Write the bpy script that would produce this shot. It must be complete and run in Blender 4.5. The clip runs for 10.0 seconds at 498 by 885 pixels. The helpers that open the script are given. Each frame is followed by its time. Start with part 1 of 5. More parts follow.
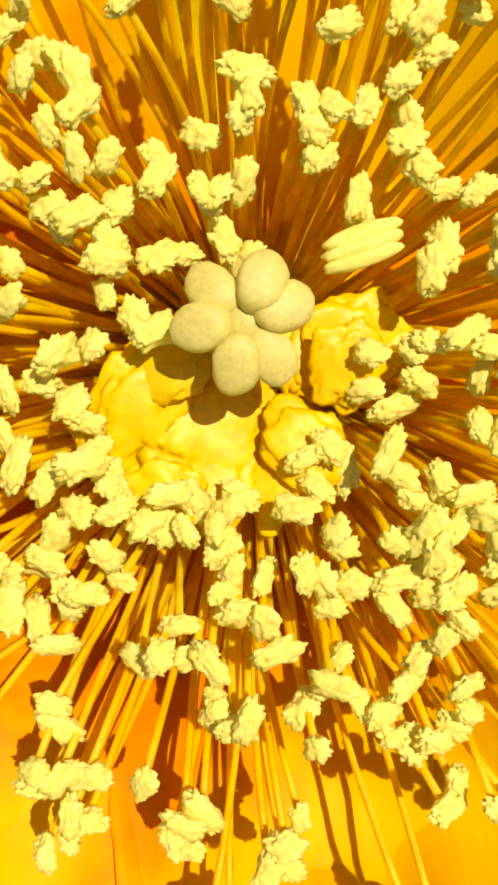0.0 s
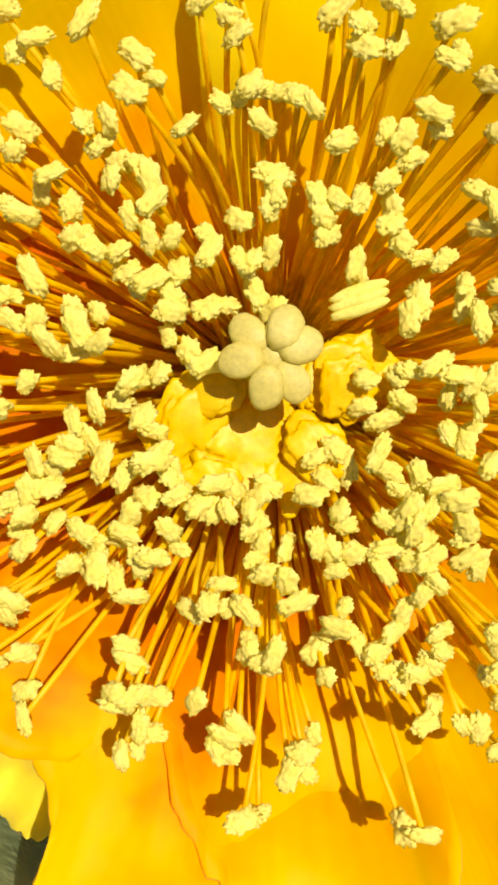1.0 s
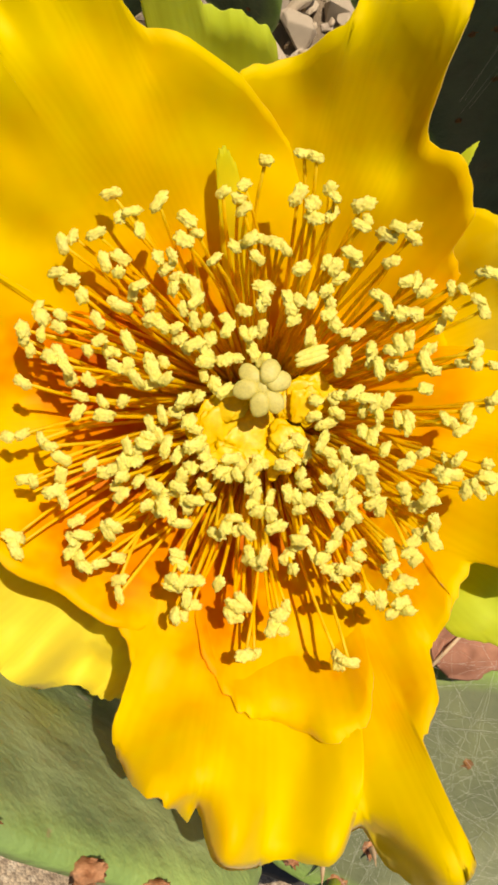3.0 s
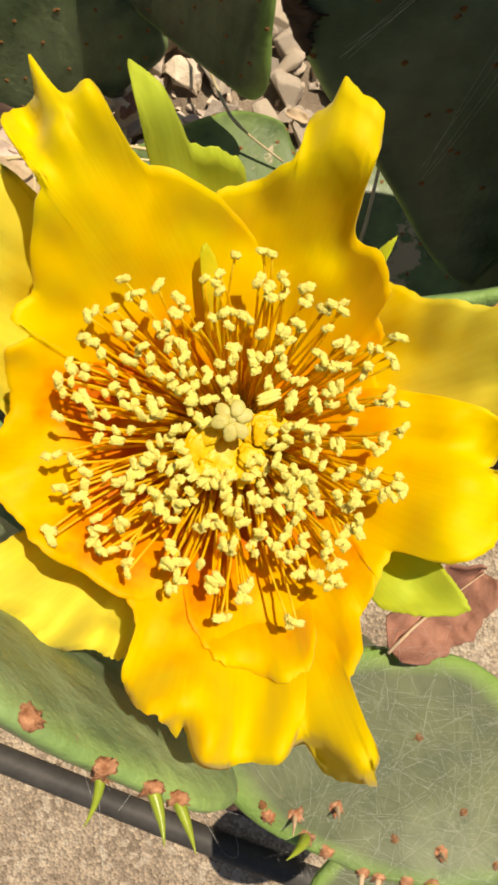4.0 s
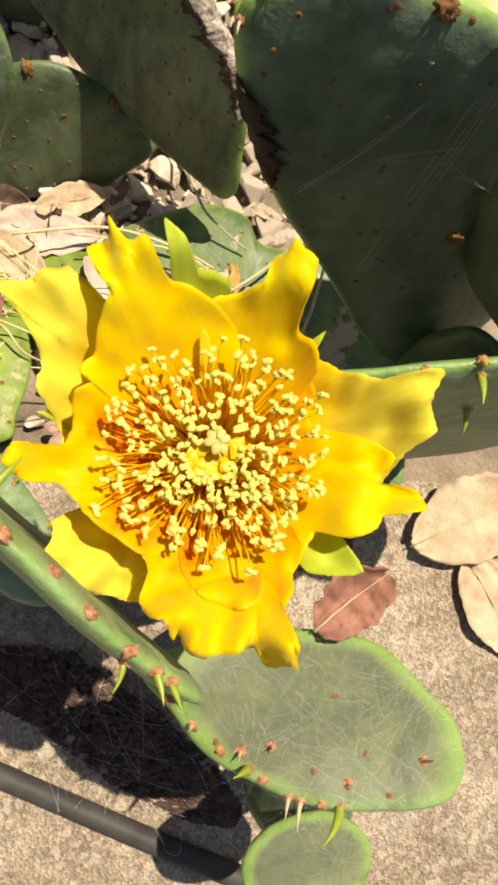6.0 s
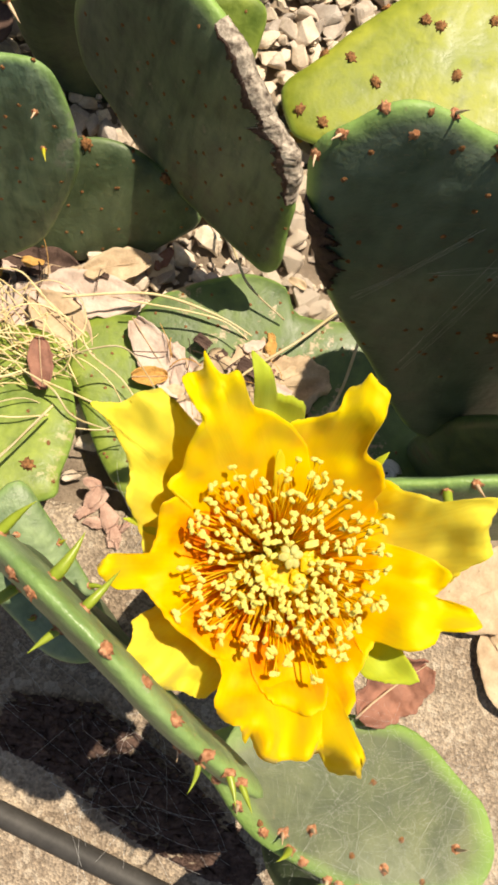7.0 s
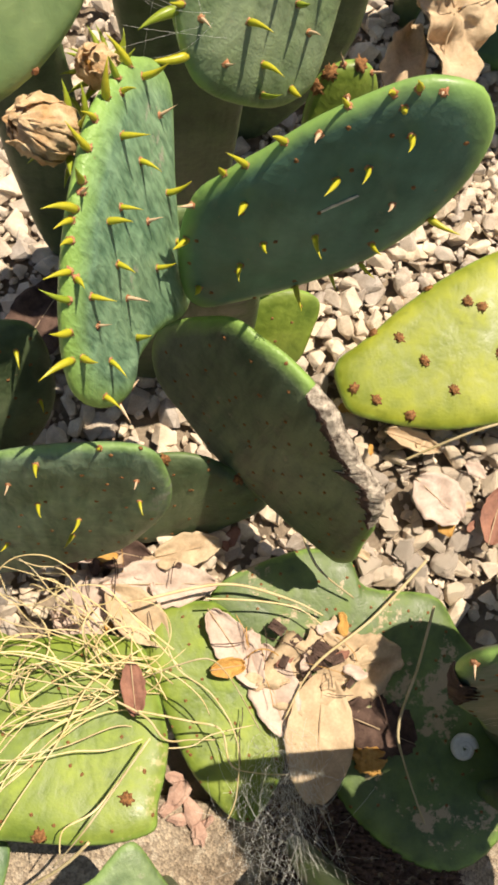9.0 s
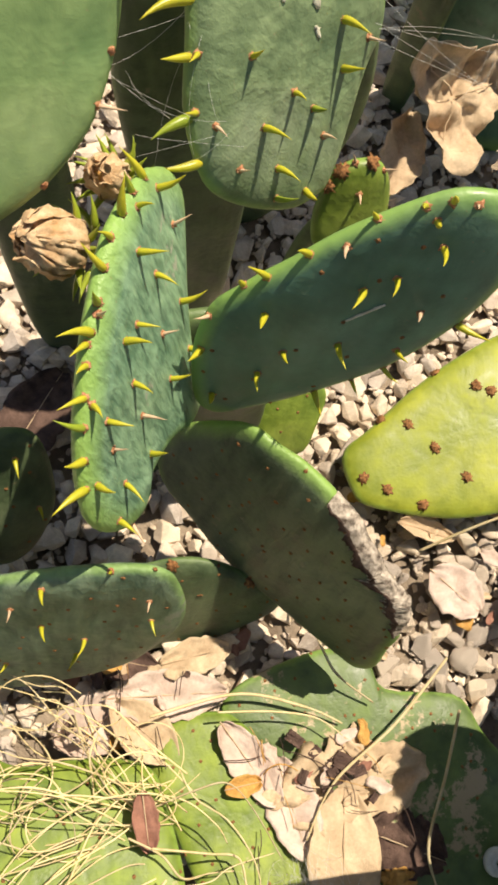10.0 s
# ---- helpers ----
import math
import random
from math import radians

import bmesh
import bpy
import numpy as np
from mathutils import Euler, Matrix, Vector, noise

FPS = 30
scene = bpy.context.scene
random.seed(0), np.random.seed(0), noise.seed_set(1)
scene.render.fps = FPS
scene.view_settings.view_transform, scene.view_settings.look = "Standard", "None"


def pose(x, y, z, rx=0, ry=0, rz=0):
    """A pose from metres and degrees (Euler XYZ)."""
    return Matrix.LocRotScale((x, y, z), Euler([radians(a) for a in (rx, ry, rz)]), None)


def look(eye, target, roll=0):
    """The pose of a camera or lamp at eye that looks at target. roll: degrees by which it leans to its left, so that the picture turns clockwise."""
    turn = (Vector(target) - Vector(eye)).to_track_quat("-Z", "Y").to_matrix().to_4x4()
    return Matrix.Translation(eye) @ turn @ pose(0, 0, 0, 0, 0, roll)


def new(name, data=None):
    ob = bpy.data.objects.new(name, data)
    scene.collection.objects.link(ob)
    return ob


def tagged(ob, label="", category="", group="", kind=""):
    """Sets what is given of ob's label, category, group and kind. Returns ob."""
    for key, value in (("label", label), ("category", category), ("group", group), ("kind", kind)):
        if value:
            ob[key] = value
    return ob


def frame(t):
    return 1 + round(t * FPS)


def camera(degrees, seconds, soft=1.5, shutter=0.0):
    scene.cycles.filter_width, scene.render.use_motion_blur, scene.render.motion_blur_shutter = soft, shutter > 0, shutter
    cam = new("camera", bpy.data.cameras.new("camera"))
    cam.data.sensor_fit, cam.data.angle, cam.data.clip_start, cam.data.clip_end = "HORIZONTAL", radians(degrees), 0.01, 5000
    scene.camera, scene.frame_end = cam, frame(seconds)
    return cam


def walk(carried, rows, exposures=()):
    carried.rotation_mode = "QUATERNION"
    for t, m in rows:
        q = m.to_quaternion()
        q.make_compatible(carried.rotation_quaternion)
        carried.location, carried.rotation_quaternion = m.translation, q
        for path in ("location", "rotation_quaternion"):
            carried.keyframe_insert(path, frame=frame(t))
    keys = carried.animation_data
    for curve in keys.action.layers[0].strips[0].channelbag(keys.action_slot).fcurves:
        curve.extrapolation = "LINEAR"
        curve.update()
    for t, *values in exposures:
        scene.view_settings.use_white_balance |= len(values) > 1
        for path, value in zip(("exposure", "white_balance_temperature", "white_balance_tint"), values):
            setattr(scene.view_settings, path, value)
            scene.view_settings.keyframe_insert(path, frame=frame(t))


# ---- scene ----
cam = camera(35.74, 10.0, 3.2)
PATH = [
    (0.0, pose(0.00152, 0.00494, 0.28528, -4.706, -0.525, 0.020)),
    (0.5, pose(0.00080, 0.00428, 0.28903, -3.820, 0.648, -0.078)),
    (1.0, pose(0.00092, 0.00478, 0.29505, -3.039, 0.626, 0.019)),
    (1.5, pose(0.00057, 0.00633, 0.30350, -1.463, -0.346, 0.116)),
    (2.0, pose(-0.00056, 0.00469, 0.31228, -0.930, -0.677, 0.249)),
    (2.2, pose(-0.00113, 0.00294, 0.31700, -0.821, -1.042, 0.161)),
    (3.3, pose(0.00010, 0.00313, 0.32423, -0.721, -0.366, 0.282)),
    (3.5, pose(0.00041, 0.00287, 0.32470, -0.163, -0.256, 0.328)),
    (4.0, pose(0.00257, 0.00249, 0.34846, 1.161, -0.610, 0.236)),
    (4.5, pose(-0.00040, 0.00223, 0.36550, 0.901, -2.030, 0.201)),
    (5.0, pose(-0.00332, -0.00457, 0.39051, 2.875, -3.783, 0.182)),
    (5.2, pose(-0.00561, -0.00732, 0.39933, 3.985, -4.022, 0.727)),
    (6.3, pose(-0.00308, -0.00738, 0.40143, 6.375, -4.812, 3.189)),
    (6.5, pose(-0.00504, -0.00430, 0.40514, 7.179, -4.241, 3.791)),
    (7.0, pose(-0.01965, 0.00740, 0.41363, 7.511, -4.686, 5.167)),
    (7.5, pose(-0.04138, 0.02192, 0.41857, 8.423, -3.374, 5.451)),
    (8.0, pose(-0.07350, 0.03167, 0.42607, 9.422, -4.358, 5.192)),
    (8.5, pose(-0.07179, 0.07326, 0.43890, 10.754, -5.023, 3.911)),
    (9.0, pose(-0.07842, 0.11572, 0.43875, 12.513, -5.851, 2.201)),
    (9.5, pose(-0.08832, 0.13644, 0.43134, 14.827, -6.714, 0.897)),
    (10.0, pose(-0.09368, 0.14263, 0.42547, 16.471, -7.143, 0.317)),
]
walk(cam, PATH, ((0.0, 0.32, 8300, 10), (2.0, 0.20, 8300, 10), (3.5, 0.18, 8000, 10), (4.0, 0.26, 7750, 10), (5.0, 0.46, 7600, 10), (6.5, 0.55, 7600, 10), (10.0, 0.52, 7450, 10)))

# ---- light ----
TO_SUN = Vector((0.305, 0.335, 1.0)).normalized()
world = bpy.data.worlds.new("world")
scene.world = world
world.use_nodes = True
sky = world.node_tree.nodes.new("ShaderNodeTexSky")
sky.sky_type, sky.sun_disc = "NISHITA", False
sky.sun_elevation, sky.sun_rotation = radians(67.0), radians(42)
world.node_tree.nodes["Background"].inputs[1].default_value = 0.062
world.node_tree.links.new(sky.outputs[0], world.node_tree.nodes["Background"].inputs[0])
sun = new("sun", bpy.data.lights.new("sun", "SUN"))
sun.data.energy, sun.data.angle, sun.data.color = 4.6, radians(0.53), (1.0, 0.94, 0.84)
sun.matrix_world = look(TO_SUN * 2, (0, 0, 0))


# ---- materials ----
def shader(name, rough=0.5, spec=0.5):
    m = bpy.data.materials.new(name)
    m.use_nodes = True
    bsdf = m.node_tree.nodes["Principled BSDF"]
    bsdf.inputs["Roughness"].default_value = rough
    bsdf.inputs["Specular IOR Level"].default_value = spec
    return m, m.node_tree, bsdf


def node(tree, kind, **inputs):
    n = tree.nodes.new("ShaderNode" + kind)
    for key, value in inputs.items():
        n.inputs[key].default_value = value
    return n


def noise_tex(tree, scale, detail=4.0, rough=0.55, space="Object"):
    n = node(tree, "TexNoise", Scale=scale, Detail=detail, Roughness=rough)
    c = tree.nodes.new("ShaderNodeTexCoord")
    tree.links.new(c.outputs[space], n.inputs["Vector"])
    return n.outputs["Fac"]


def ramp(tree, fac, *stops):
    r = tree.nodes.new("ShaderNodeValToRGB")
    while len(r.color_ramp.elements) < len(stops):
        r.color_ramp.elements.new(0.5)
    for e, (at, c) in zip(r.color_ramp.elements, stops):
        e.position, e.color = at, (*c, 1)
    tree.links.new(fac, r.inputs[0])
    return r.outputs[0]


def blend(tree, fac, a, b, kind="MIX"):
    n = tree.nodes.new("ShaderNodeMixRGB")
    n.blend_type = kind
    for value, socket in ((fac, n.inputs[0]), (a, n.inputs[1]), (b, n.inputs[2])):
        if isinstance(value, (int, float)):
            socket.default_value = value
        elif isinstance(value, tuple):
            socket.default_value = (*value, 1)
        else:
            tree.links.new(value, socket)
    return n.outputs[0]


def bump(tree, bsdf, height, strength, depth):
    b = node(tree, "Bump", Strength=strength, Distance=depth)
    tree.links.new(height, b.inputs["Height"])
    tree.links.new(b.outputs[0], bsdf.inputs["Normal"])


def surface(name, low, high, scale, fine=0.0, rough=0.6, spec=0.4, relief=0.3, depth=0.0005, glow=0.0, vary=0.0, speck=None):
    """Two-scale mottled surface; glow is the share of light that passes through a thin sheet; vary differs from piece to piece."""
    m, tree, bsdf = shader(name, rough, spec)
    a = noise_tex(tree, scale)
    f = noise_tex(tree, fine or scale * 8, 6, 0.65)
    c = ramp(tree, a, (0.3, low), (0.7, high))
    c = blend(tree, 0.35, c, blend(tree, 1.0, c, ramp(tree, f, (0.3, (0.55, 0.55, 0.55)), (0.7, (1.25, 1.25, 1.25))), "MULTIPLY"))
    if speck:
        c = blend(tree, ramp(tree, noise_tex(tree, fine * 0.45, 5, 0.7), (0.66, (0, 0, 0)), (0.72, (0.55, 0.55, 0.55))), c, speck)
    if vary:
        info = tree.nodes.new("ShaderNodeObjectInfo")
        geo = tree.nodes.new("ShaderNodeNewGeometry")
        add = tree.nodes.new("ShaderNodeMath")
        add.operation = "ADD"
        frac = tree.nodes.new("ShaderNodeMath")
        frac.operation = "FRACT"
        tree.links.new(info.outputs["Random"], add.inputs[0])
        tree.links.new(geo.outputs["Random Per Island"], add.inputs[1])
        tree.links.new(add.outputs[0], frac.inputs[0])
        c = blend(tree, 1.0, c, ramp(tree, frac.outputs[0], (0.0, (1 - vary, 1 - vary, 1 - vary * 0.9)), (0.5, (1, 0.97, 0.94)), (1.0, (1 + vary * 0.4, 1 + vary * 0.3, 1 + vary * 0.1))), "MULTIPLY")
    tree.links.new(c, bsdf.inputs["Base Color"])
    bump(tree, bsdf, f, relief, depth)
    if glow:
        through_it = tree.nodes.new("ShaderNodeBsdfTranslucent")
        mix = node(tree, "MixShader", Fac=glow)
        tree.links.new(c, through_it.inputs[0])
        tree.links.new(bsdf.outputs[0], mix.inputs[1])
        tree.links.new(through_it.outputs[0], mix.inputs[2])
        tree.links.new(mix.outputs[0], tree.nodes["Material Output"].inputs[0])
    return m


def petal_surface(name, claw, base, middle, edge, glow, reach=0.0):
    """Silky petal: orange stain at the claw, yellow blade, paler rim, fine veins along its length (u across, v along)."""
    m, tree, bsdf = shader(name, 0.62, 0.25)
    uv = tree.nodes.new("ShaderNodeUVMap")
    split = tree.nodes.new("ShaderNodeSeparateXYZ")
    tree.links.new(uv.outputs[0], split.inputs[0])
    blot = noise_tex(tree, 70, 4, 0.6)
    add = tree.nodes.new("ShaderNodeMath")
    add.operation = "MULTIPLY_ADD"
    tree.links.new(blot, add.inputs[0])
    add.inputs[1].default_value = 1.1
    tree.links.new(split.outputs["Y"], add.inputs[2])
    scaled = tree.nodes.new("ShaderNodeMath")
    scaled.operation = "MULTIPLY"
    scaled.inputs[1].default_value = 0.6
    tree.links.new(add.outputs[0], scaled.inputs[0])
    c = ramp(tree, scaled.outputs[0], (0.40, claw), (0.47 + reach * 0.7, base[0]), (0.545 + reach, base[1]), (0.625 + reach, middle), (0.84, edge))
    veins = tree.nodes.new("ShaderNodeTexWave")
    veins.bands_direction = "X"
    veins.inputs["Scale"].default_value, veins.inputs["Distortion"].default_value = 9.0, 3.0
    veins.inputs["Detail"].default_value, veins.inputs["Detail Scale"].default_value = 3.0, 1.2
    tree.links.new(uv.outputs[0], veins.inputs["Vector"])
    c = blend(tree, 0.05, c, blend(tree, 1.0, c, ramp(tree, veins.outputs["Fac"], (0.0, (0.72, 0.62, 0.5)), (1.0, (1.1, 1.1, 1.1))), "MULTIPLY"))
    tree.links.new(c, bsdf.inputs["Base Color"])
    bump(tree, bsdf, veins.outputs["Fac"], 0.05, 0.0002)
    bsdf.inputs["Sheen Weight"].default_value = 0.15
    through_it = tree.nodes.new("ShaderNodeBsdfTranslucent")
    mix = node(tree, "MixShader", Fac=glow)
    tree.links.new(c, through_it.inputs[0])
    tree.links.new(bsdf.outputs[0], mix.inputs[1])
    tree.links.new(through_it.outputs[0], mix.inputs[2])
    tree.links.new(mix.outputs[0], tree.nodes["Material Output"].inputs[0])
    return m


def pad_surface(name, low, high, scar, scars=0.63, waxy=0.46, rust=(0.30, 0.20, 0.12), ribs=0.0, lit_margin=0.7, bloom=0.4, wide=1.0, mottle=0.65, relief=0.75):
    """Waxy cactus skin: mottled green, corky scars, fine dust, low swellings."""
    m, tree, bsdf = shader(name, waxy, 0.5)
    broad, mid, fine = noise_tex(tree, 22, 4), noise_tex(tree, 90, 5, 0.6), noise_tex(tree, 520, 4, 0.7)
    c = ramp(tree, broad, (0.30, low), (0.70, high))
    height = mid
    if ribs:
        w = node(tree, "TexNoise", Scale=ribs, Detail=3.0, Roughness=0.55, Distortion=0.25)
        tc = tree.nodes.new("ShaderNodeTexCoord")
        mp = node(tree, "Mapping", Scale=(1.0, 1.0, 0.055))
        tree.links.new(tc.outputs["Object"], mp.inputs[0])
        tree.links.new(mp.outputs[0], w.inputs["Vector"])
        height = w.outputs["Fac"]
        # furrows darkened and crests paled in the colour, following the same relief
        c = blend(tree, 0.75 if ribs > 100 else 0.4, c, blend(tree, 1.0, c, ramp(tree, height, (0.38, (0.42, 0.52, 0.50)), (0.50, (1.0, 1.0, 1.0)), (0.66, (1.5, 1.4, 1.4))), "MULTIPLY"))
    c = blend(tree, mottle, c, blend(tree, 1.0, c, ramp(tree, mid, (0.3, (0.42, 0.48, 0.44)), (0.7, (1.5, 1.42, 1.45))), "MULTIPLY"))
    uv = tree.nodes.new("ShaderNodeUVMap")
    split = tree.nodes.new("ShaderNodeSeparateXYZ")
    tree.links.new(uv.outputs[0], split.inputs[0])
    away = tree.nodes.new("ShaderNodeMath")
    away.operation = "MULTIPLY_ADD"
    tree.links.new(mid, away.inputs[0])
    away.inputs[1].default_value = 0.10
    tree.links.new(split.outputs["X"], away.inputs[2])
    thin = tree.nodes.new("ShaderNodeMath")
    thin.operation = "MULTIPLY"
    thin.inputs[1].default_value = 0.9
    tree.links.new(away.outputs[0], thin.inputs[0])
    # naturally yellower skin edge, brightened and widened to paint in the sunlit rim
    c = blend(tree, ramp(tree, thin.outputs[0], (wide * 0.9, (0, 0, 0)), (0.955, (lit_margin,) * 3)), c, (0.25, 0.42, 0.085))
    c = blend(tree, ramp(tree, noise_tex(tree, 14, 5, 0.65), (0.50, (0, 0, 0)), (0.68, (bloom,) * 3)), c, (0.30, 0.34, 0.27))
    c = blend(tree, ramp(tree, noise_tex(tree, 60, 4, 0.6), (0.60, (0, 0, 0)), (0.70, (0.45,) * 3)), c, tuple(k * 0.55 for k in low))
    c = blend(tree, ramp(tree, noise_tex(tree, 34, 6, 0.72), (scars, (0, 0, 0)), (scars + 0.035, (0.85, 0.85, 0.85))), c, scar)
    c = blend(tree, ramp(tree, fine, (0.66, (0, 0, 0)), (0.72, (0.5, 0.5, 0.5))), c, rust)
    tree.links.new(c, bsdf.inputs["Base Color"])
    rough = ramp(tree, mid, (0.3, (waxy - 0.08,) * 3), (0.7, (waxy + 0.2,) * 3))
    tree.links.new(rough, bsdf.inputs["Roughness"])
    bump(tree, bsdf, blend(tree, 0.35, height, noise_tex(tree, 190, 4, 0.6)), relief, 0.0024)
    return m


PETAL = petal_surface("petal", (0.95, 0.62, 0.010), ((0.90, 0.32, 0.003), (0.93, 0.49, 0.002)), (0.92, 0.62, 0.003), (0.91, 0.74, 0.008), 0.42)
STAINED_PETAL = petal_surface("stained_petal", (0.95, 0.58, 0.010), ((0.72, 0.16, 0.004), (0.87, 0.33, 0.002)), (0.91, 0.57, 0.003), (0.90, 0.70, 0.008), 0.44, 0.075)
OUTER_PETAL = petal_surface("outer_petal", (0.95, 0.62, 0.010), ((0.90, 0.48, 0.004), (0.93, 0.62, 0.004)), (0.92, 0.70, 0.006), (0.92, 0.82, 0.09), 0.46)
SEPAL = petal_surface("sepal", (0.75, 0.56, 0.02), ((0.75, 0.56, 0.02), (0.78, 0.62, 0.02)), (0.70, 0.74, 0.02), (0.66, 0.76, 0.08), 0.5)
FOLD = petal_surface("fold", (0.94, 0.72, 0.02), ((0.93, 0.70, 0.02), (0.90, 0.74, 0.03)), (0.88, 0.78, 0.03), (0.62, 0.66, 0.03), 0.5)
FILAMENT = surface("filament", (0.98, 0.65, 0.012), (0.98, 0.80, 0.06), 120, 900, 0.4, 0.4, 0.1, 0.0001, 0.55)
POLLEN = surface("pollen", (0.96, 0.88, 0.20), (0.98, 0.95, 0.34), 900, 3600, 0.9, 0.1, 0.35, 0.00005, 0.42, 0, (0.80, 0.58, 0.08))
YOUNG_ANTHER = surface("young_anther", (0.95, 0.60, 0.010), (0.97, 0.70, 0.03), 500, 2500, 0.4, 0.4, 0.3, 0.0001, 0.35)
STIGMA = surface("stigma", (0.76, 0.68, 0.20), (0.84, 0.77, 0.29), 400, 4000, 0.5, 0.4, 0.2, 0.00004, 0.42)
STYLE = surface("style", (0.80, 0.62, 0.03), (0.86, 0.72, 0.06), 400, 3000, 0.45, 0.4, 0.2, 0.00005, 0.3)
PAD_GREEN = pad_surface("pad_green", (0.085, 0.155, 0.080), (0.17, 0.265, 0.115), (0.34, 0.33, 0.26))
PAD_BLUE = pad_surface("pad_blue", (0.055, 0.138, 0.094), (0.108, 0.225, 0.148), (0.20, 0.25, 0.20), ribs=48.0, lit_margin=0.9, bloom=0.22, wide=0.91, mottle=0.4, relief=0.45)
PAD_WRINKLED = pad_surface("pad_wrinkled", (0.085, 0.142, 0.095), (0.18, 0.255, 0.155), (0.24, 0.26, 0.20), 0.63, 0.5, (0.30, 0.20, 0.12), 150.0, 0.6, 0.25)
# darker copies of the green skin, with the pads' shade put into the colour
PAD_DARK = pad_surface("pad_dark", (0.062, 0.095, 0.048), (0.105, 0.145, 0.068), (0.16, 0.14, 0.09), ribs=60.0, lit_margin=0.25, bloom=0.15)
PAD_EDGED = pad_surface("pad_edged", (0.078, 0.122, 0.084), (0.125, 0.172, 0.115), (0.18, 0.17, 0.13), ribs=60.0, lit_margin=0.9, bloom=0.15, wide=0.97)
PAD_SHADE = pad_surface("pad_shade", (0.062, 0.096, 0.052), (0.110, 0.148, 0.078), (0.22, 0.20, 0.14), ribs=105.0, lit_margin=0.9, bloom=0.15, wide=0.95)
PAD_YELLOW = pad_surface("pad_yellow", (0.18, 0.23, 0.022), (0.31, 0.335, 0.030), (0.50, 0.44, 0.14), 0.66, bloom=0.04, mottle=0.4, relief=0.3)
PAD_LIGHT = pad_surface("pad_light", (0.125, 0.195, 0.026), (0.22, 0.285, 0.038), (0.38, 0.35, 0.16), 0.64, bloom=0.06, relief=0.4)
PAD_FRESH = pad_surface("pad_fresh", (0.125, 0.195, 0.095), (0.225, 0.305, 0.145), (0.34, 0.33, 0.26), lit_margin=0.6, wide=0.97)
PAD_PALE = pad_surface("pad_pale", (0.15, 0.26, 0.095), (0.25, 0.35, 0.13), (0.38, 0.38, 0.26), 0.66, bloom=0.12, mottle=0.35, relief=0.3)
PAD_DYING = pad_surface("pad_dying", (0.075, 0.125, 0.035), (0.125, 0.185, 0.05), (0.46, 0.34, 0.22), 0.575, bloom=0.1, relief=0.45)
PAD_DUSTY = pad_surface("pad_dusty", (0.085, 0.105, 0.055), (0.145, 0.165, 0.085), (0.30, 0.28, 0.22), 0.68, 0.7, lit_margin=0.95, wide=0.83)
PAD_RIBBED = pad_surface("pad_ribbed", (0.125, 0.24, 0.15), (0.21, 0.355, 0.205), (0.36, 0.36, 0.28), 0.62, 0.46, (0.30, 0.20, 0.12), 330.0, 0.98, 0.10, 0.86, 0.22, 0.6)
CORK = surface("cork", (0.05, 0.03, 0.022), (0.74, 0.64, 0.53), 330, 900, 0.9, 0.2, 0.9, 0.001, 0, 0, (0.05, 0.03, 0.02))
SCAR = surface("scar", (0.50, 0.46, 0.34), (0.78, 0.75, 0.62), 300, 1400, 0.85, 0.2, 0.7, 0.0005, 0, 0, (0.22, 0.16, 0.10))
AREOLE = surface("areole", (0.26, 0.09, 0.035), (0.66, 0.34, 0.19), 700, 4000, 0.9, 0.2, 0.9, 0.0003)
TUFT = surface("tuft", (0.10, 0.045, 0.02), (0.42, 0.20, 0.08), 700, 4000, 0.9, 0.2, 0.9, 0.0003)
LEAF_GREEN = surface("leaf_green", (0.22, 0.32, 0.03), (0.42, 0.48, 0.05), 150, 900, 0.35, 0.5, 0.1, 0.0002, 0.15)
LEAF_GOLD = surface("leaf_gold", (0.44, 0.46, 0.03), (0.68, 0.58, 0.05), 150, 900, 0.35, 0.5, 0.1, 0.0002, 0.15)
SPINE = surface("spine", (0.55, 0.34, 0.20), (0.80, 0.62, 0.44), 300, 1500, 0.5, 0.4, 0.1, 0.0001)
PINK_STONE = surface("pink_stone", (0.38, 0.22, 0.17), (0.60, 0.41, 0.33), 130, 900, 0.85, 0.2, 0.8, 0.0006)
DRY_LEAF = surface("dry_leaf", (0.50, 0.35, 0.22), (0.72, 0.56, 0.38), 75, 500, 0.7, 0.3, 0.7, 0.0006, 0.15, 0, (0.26, 0.16, 0.09))
PALE_LEAF = surface("pale_leaf", (0.52, 0.38, 0.31), (0.72, 0.58, 0.50), 75, 500, 0.7, 0.3, 0.7, 0.0006, 0.1, 0, (0.34, 0.22, 0.17))
RED_LEAF = surface("red_leaf", (0.24, 0.11, 0.08), (0.40, 0.19, 0.13), 70, 600, 0.7, 0.3, 0.6, 0.0006, 0.1)
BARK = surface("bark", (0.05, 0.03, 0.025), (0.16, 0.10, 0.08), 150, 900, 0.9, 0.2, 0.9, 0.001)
STRAW = surface("straw", (0.66, 0.51, 0.25), (0.82, 0.70, 0.44), 120, 900, 0.6, 0.3, 0.2, 0.0002, 0, 0.4)
SILK = surface("silk", (0.7, 0.7, 0.68), (0.8, 0.8, 0.78), 300, 900, 0.6, 0.4, 0.1, 0.0001, 0.3)
SHELL = surface("shell", (0.66, 0.64, 0.60), (0.80, 0.79, 0.76), 200, 1500, 0.4, 0.5, 0.2, 0.0002)
HUSK = surface("husk", (0.48, 0.24, 0.06), (0.66, 0.38, 0.12), 250, 1600, 0.7, 0.3, 0.8, 0.0008)
WITHERED = surface("withered", (0.62, 0.36, 0.17), (0.90, 0.70, 0.46), 180, 1200, 0.8, 0.2, 0.8, 0.0008, 0.15)
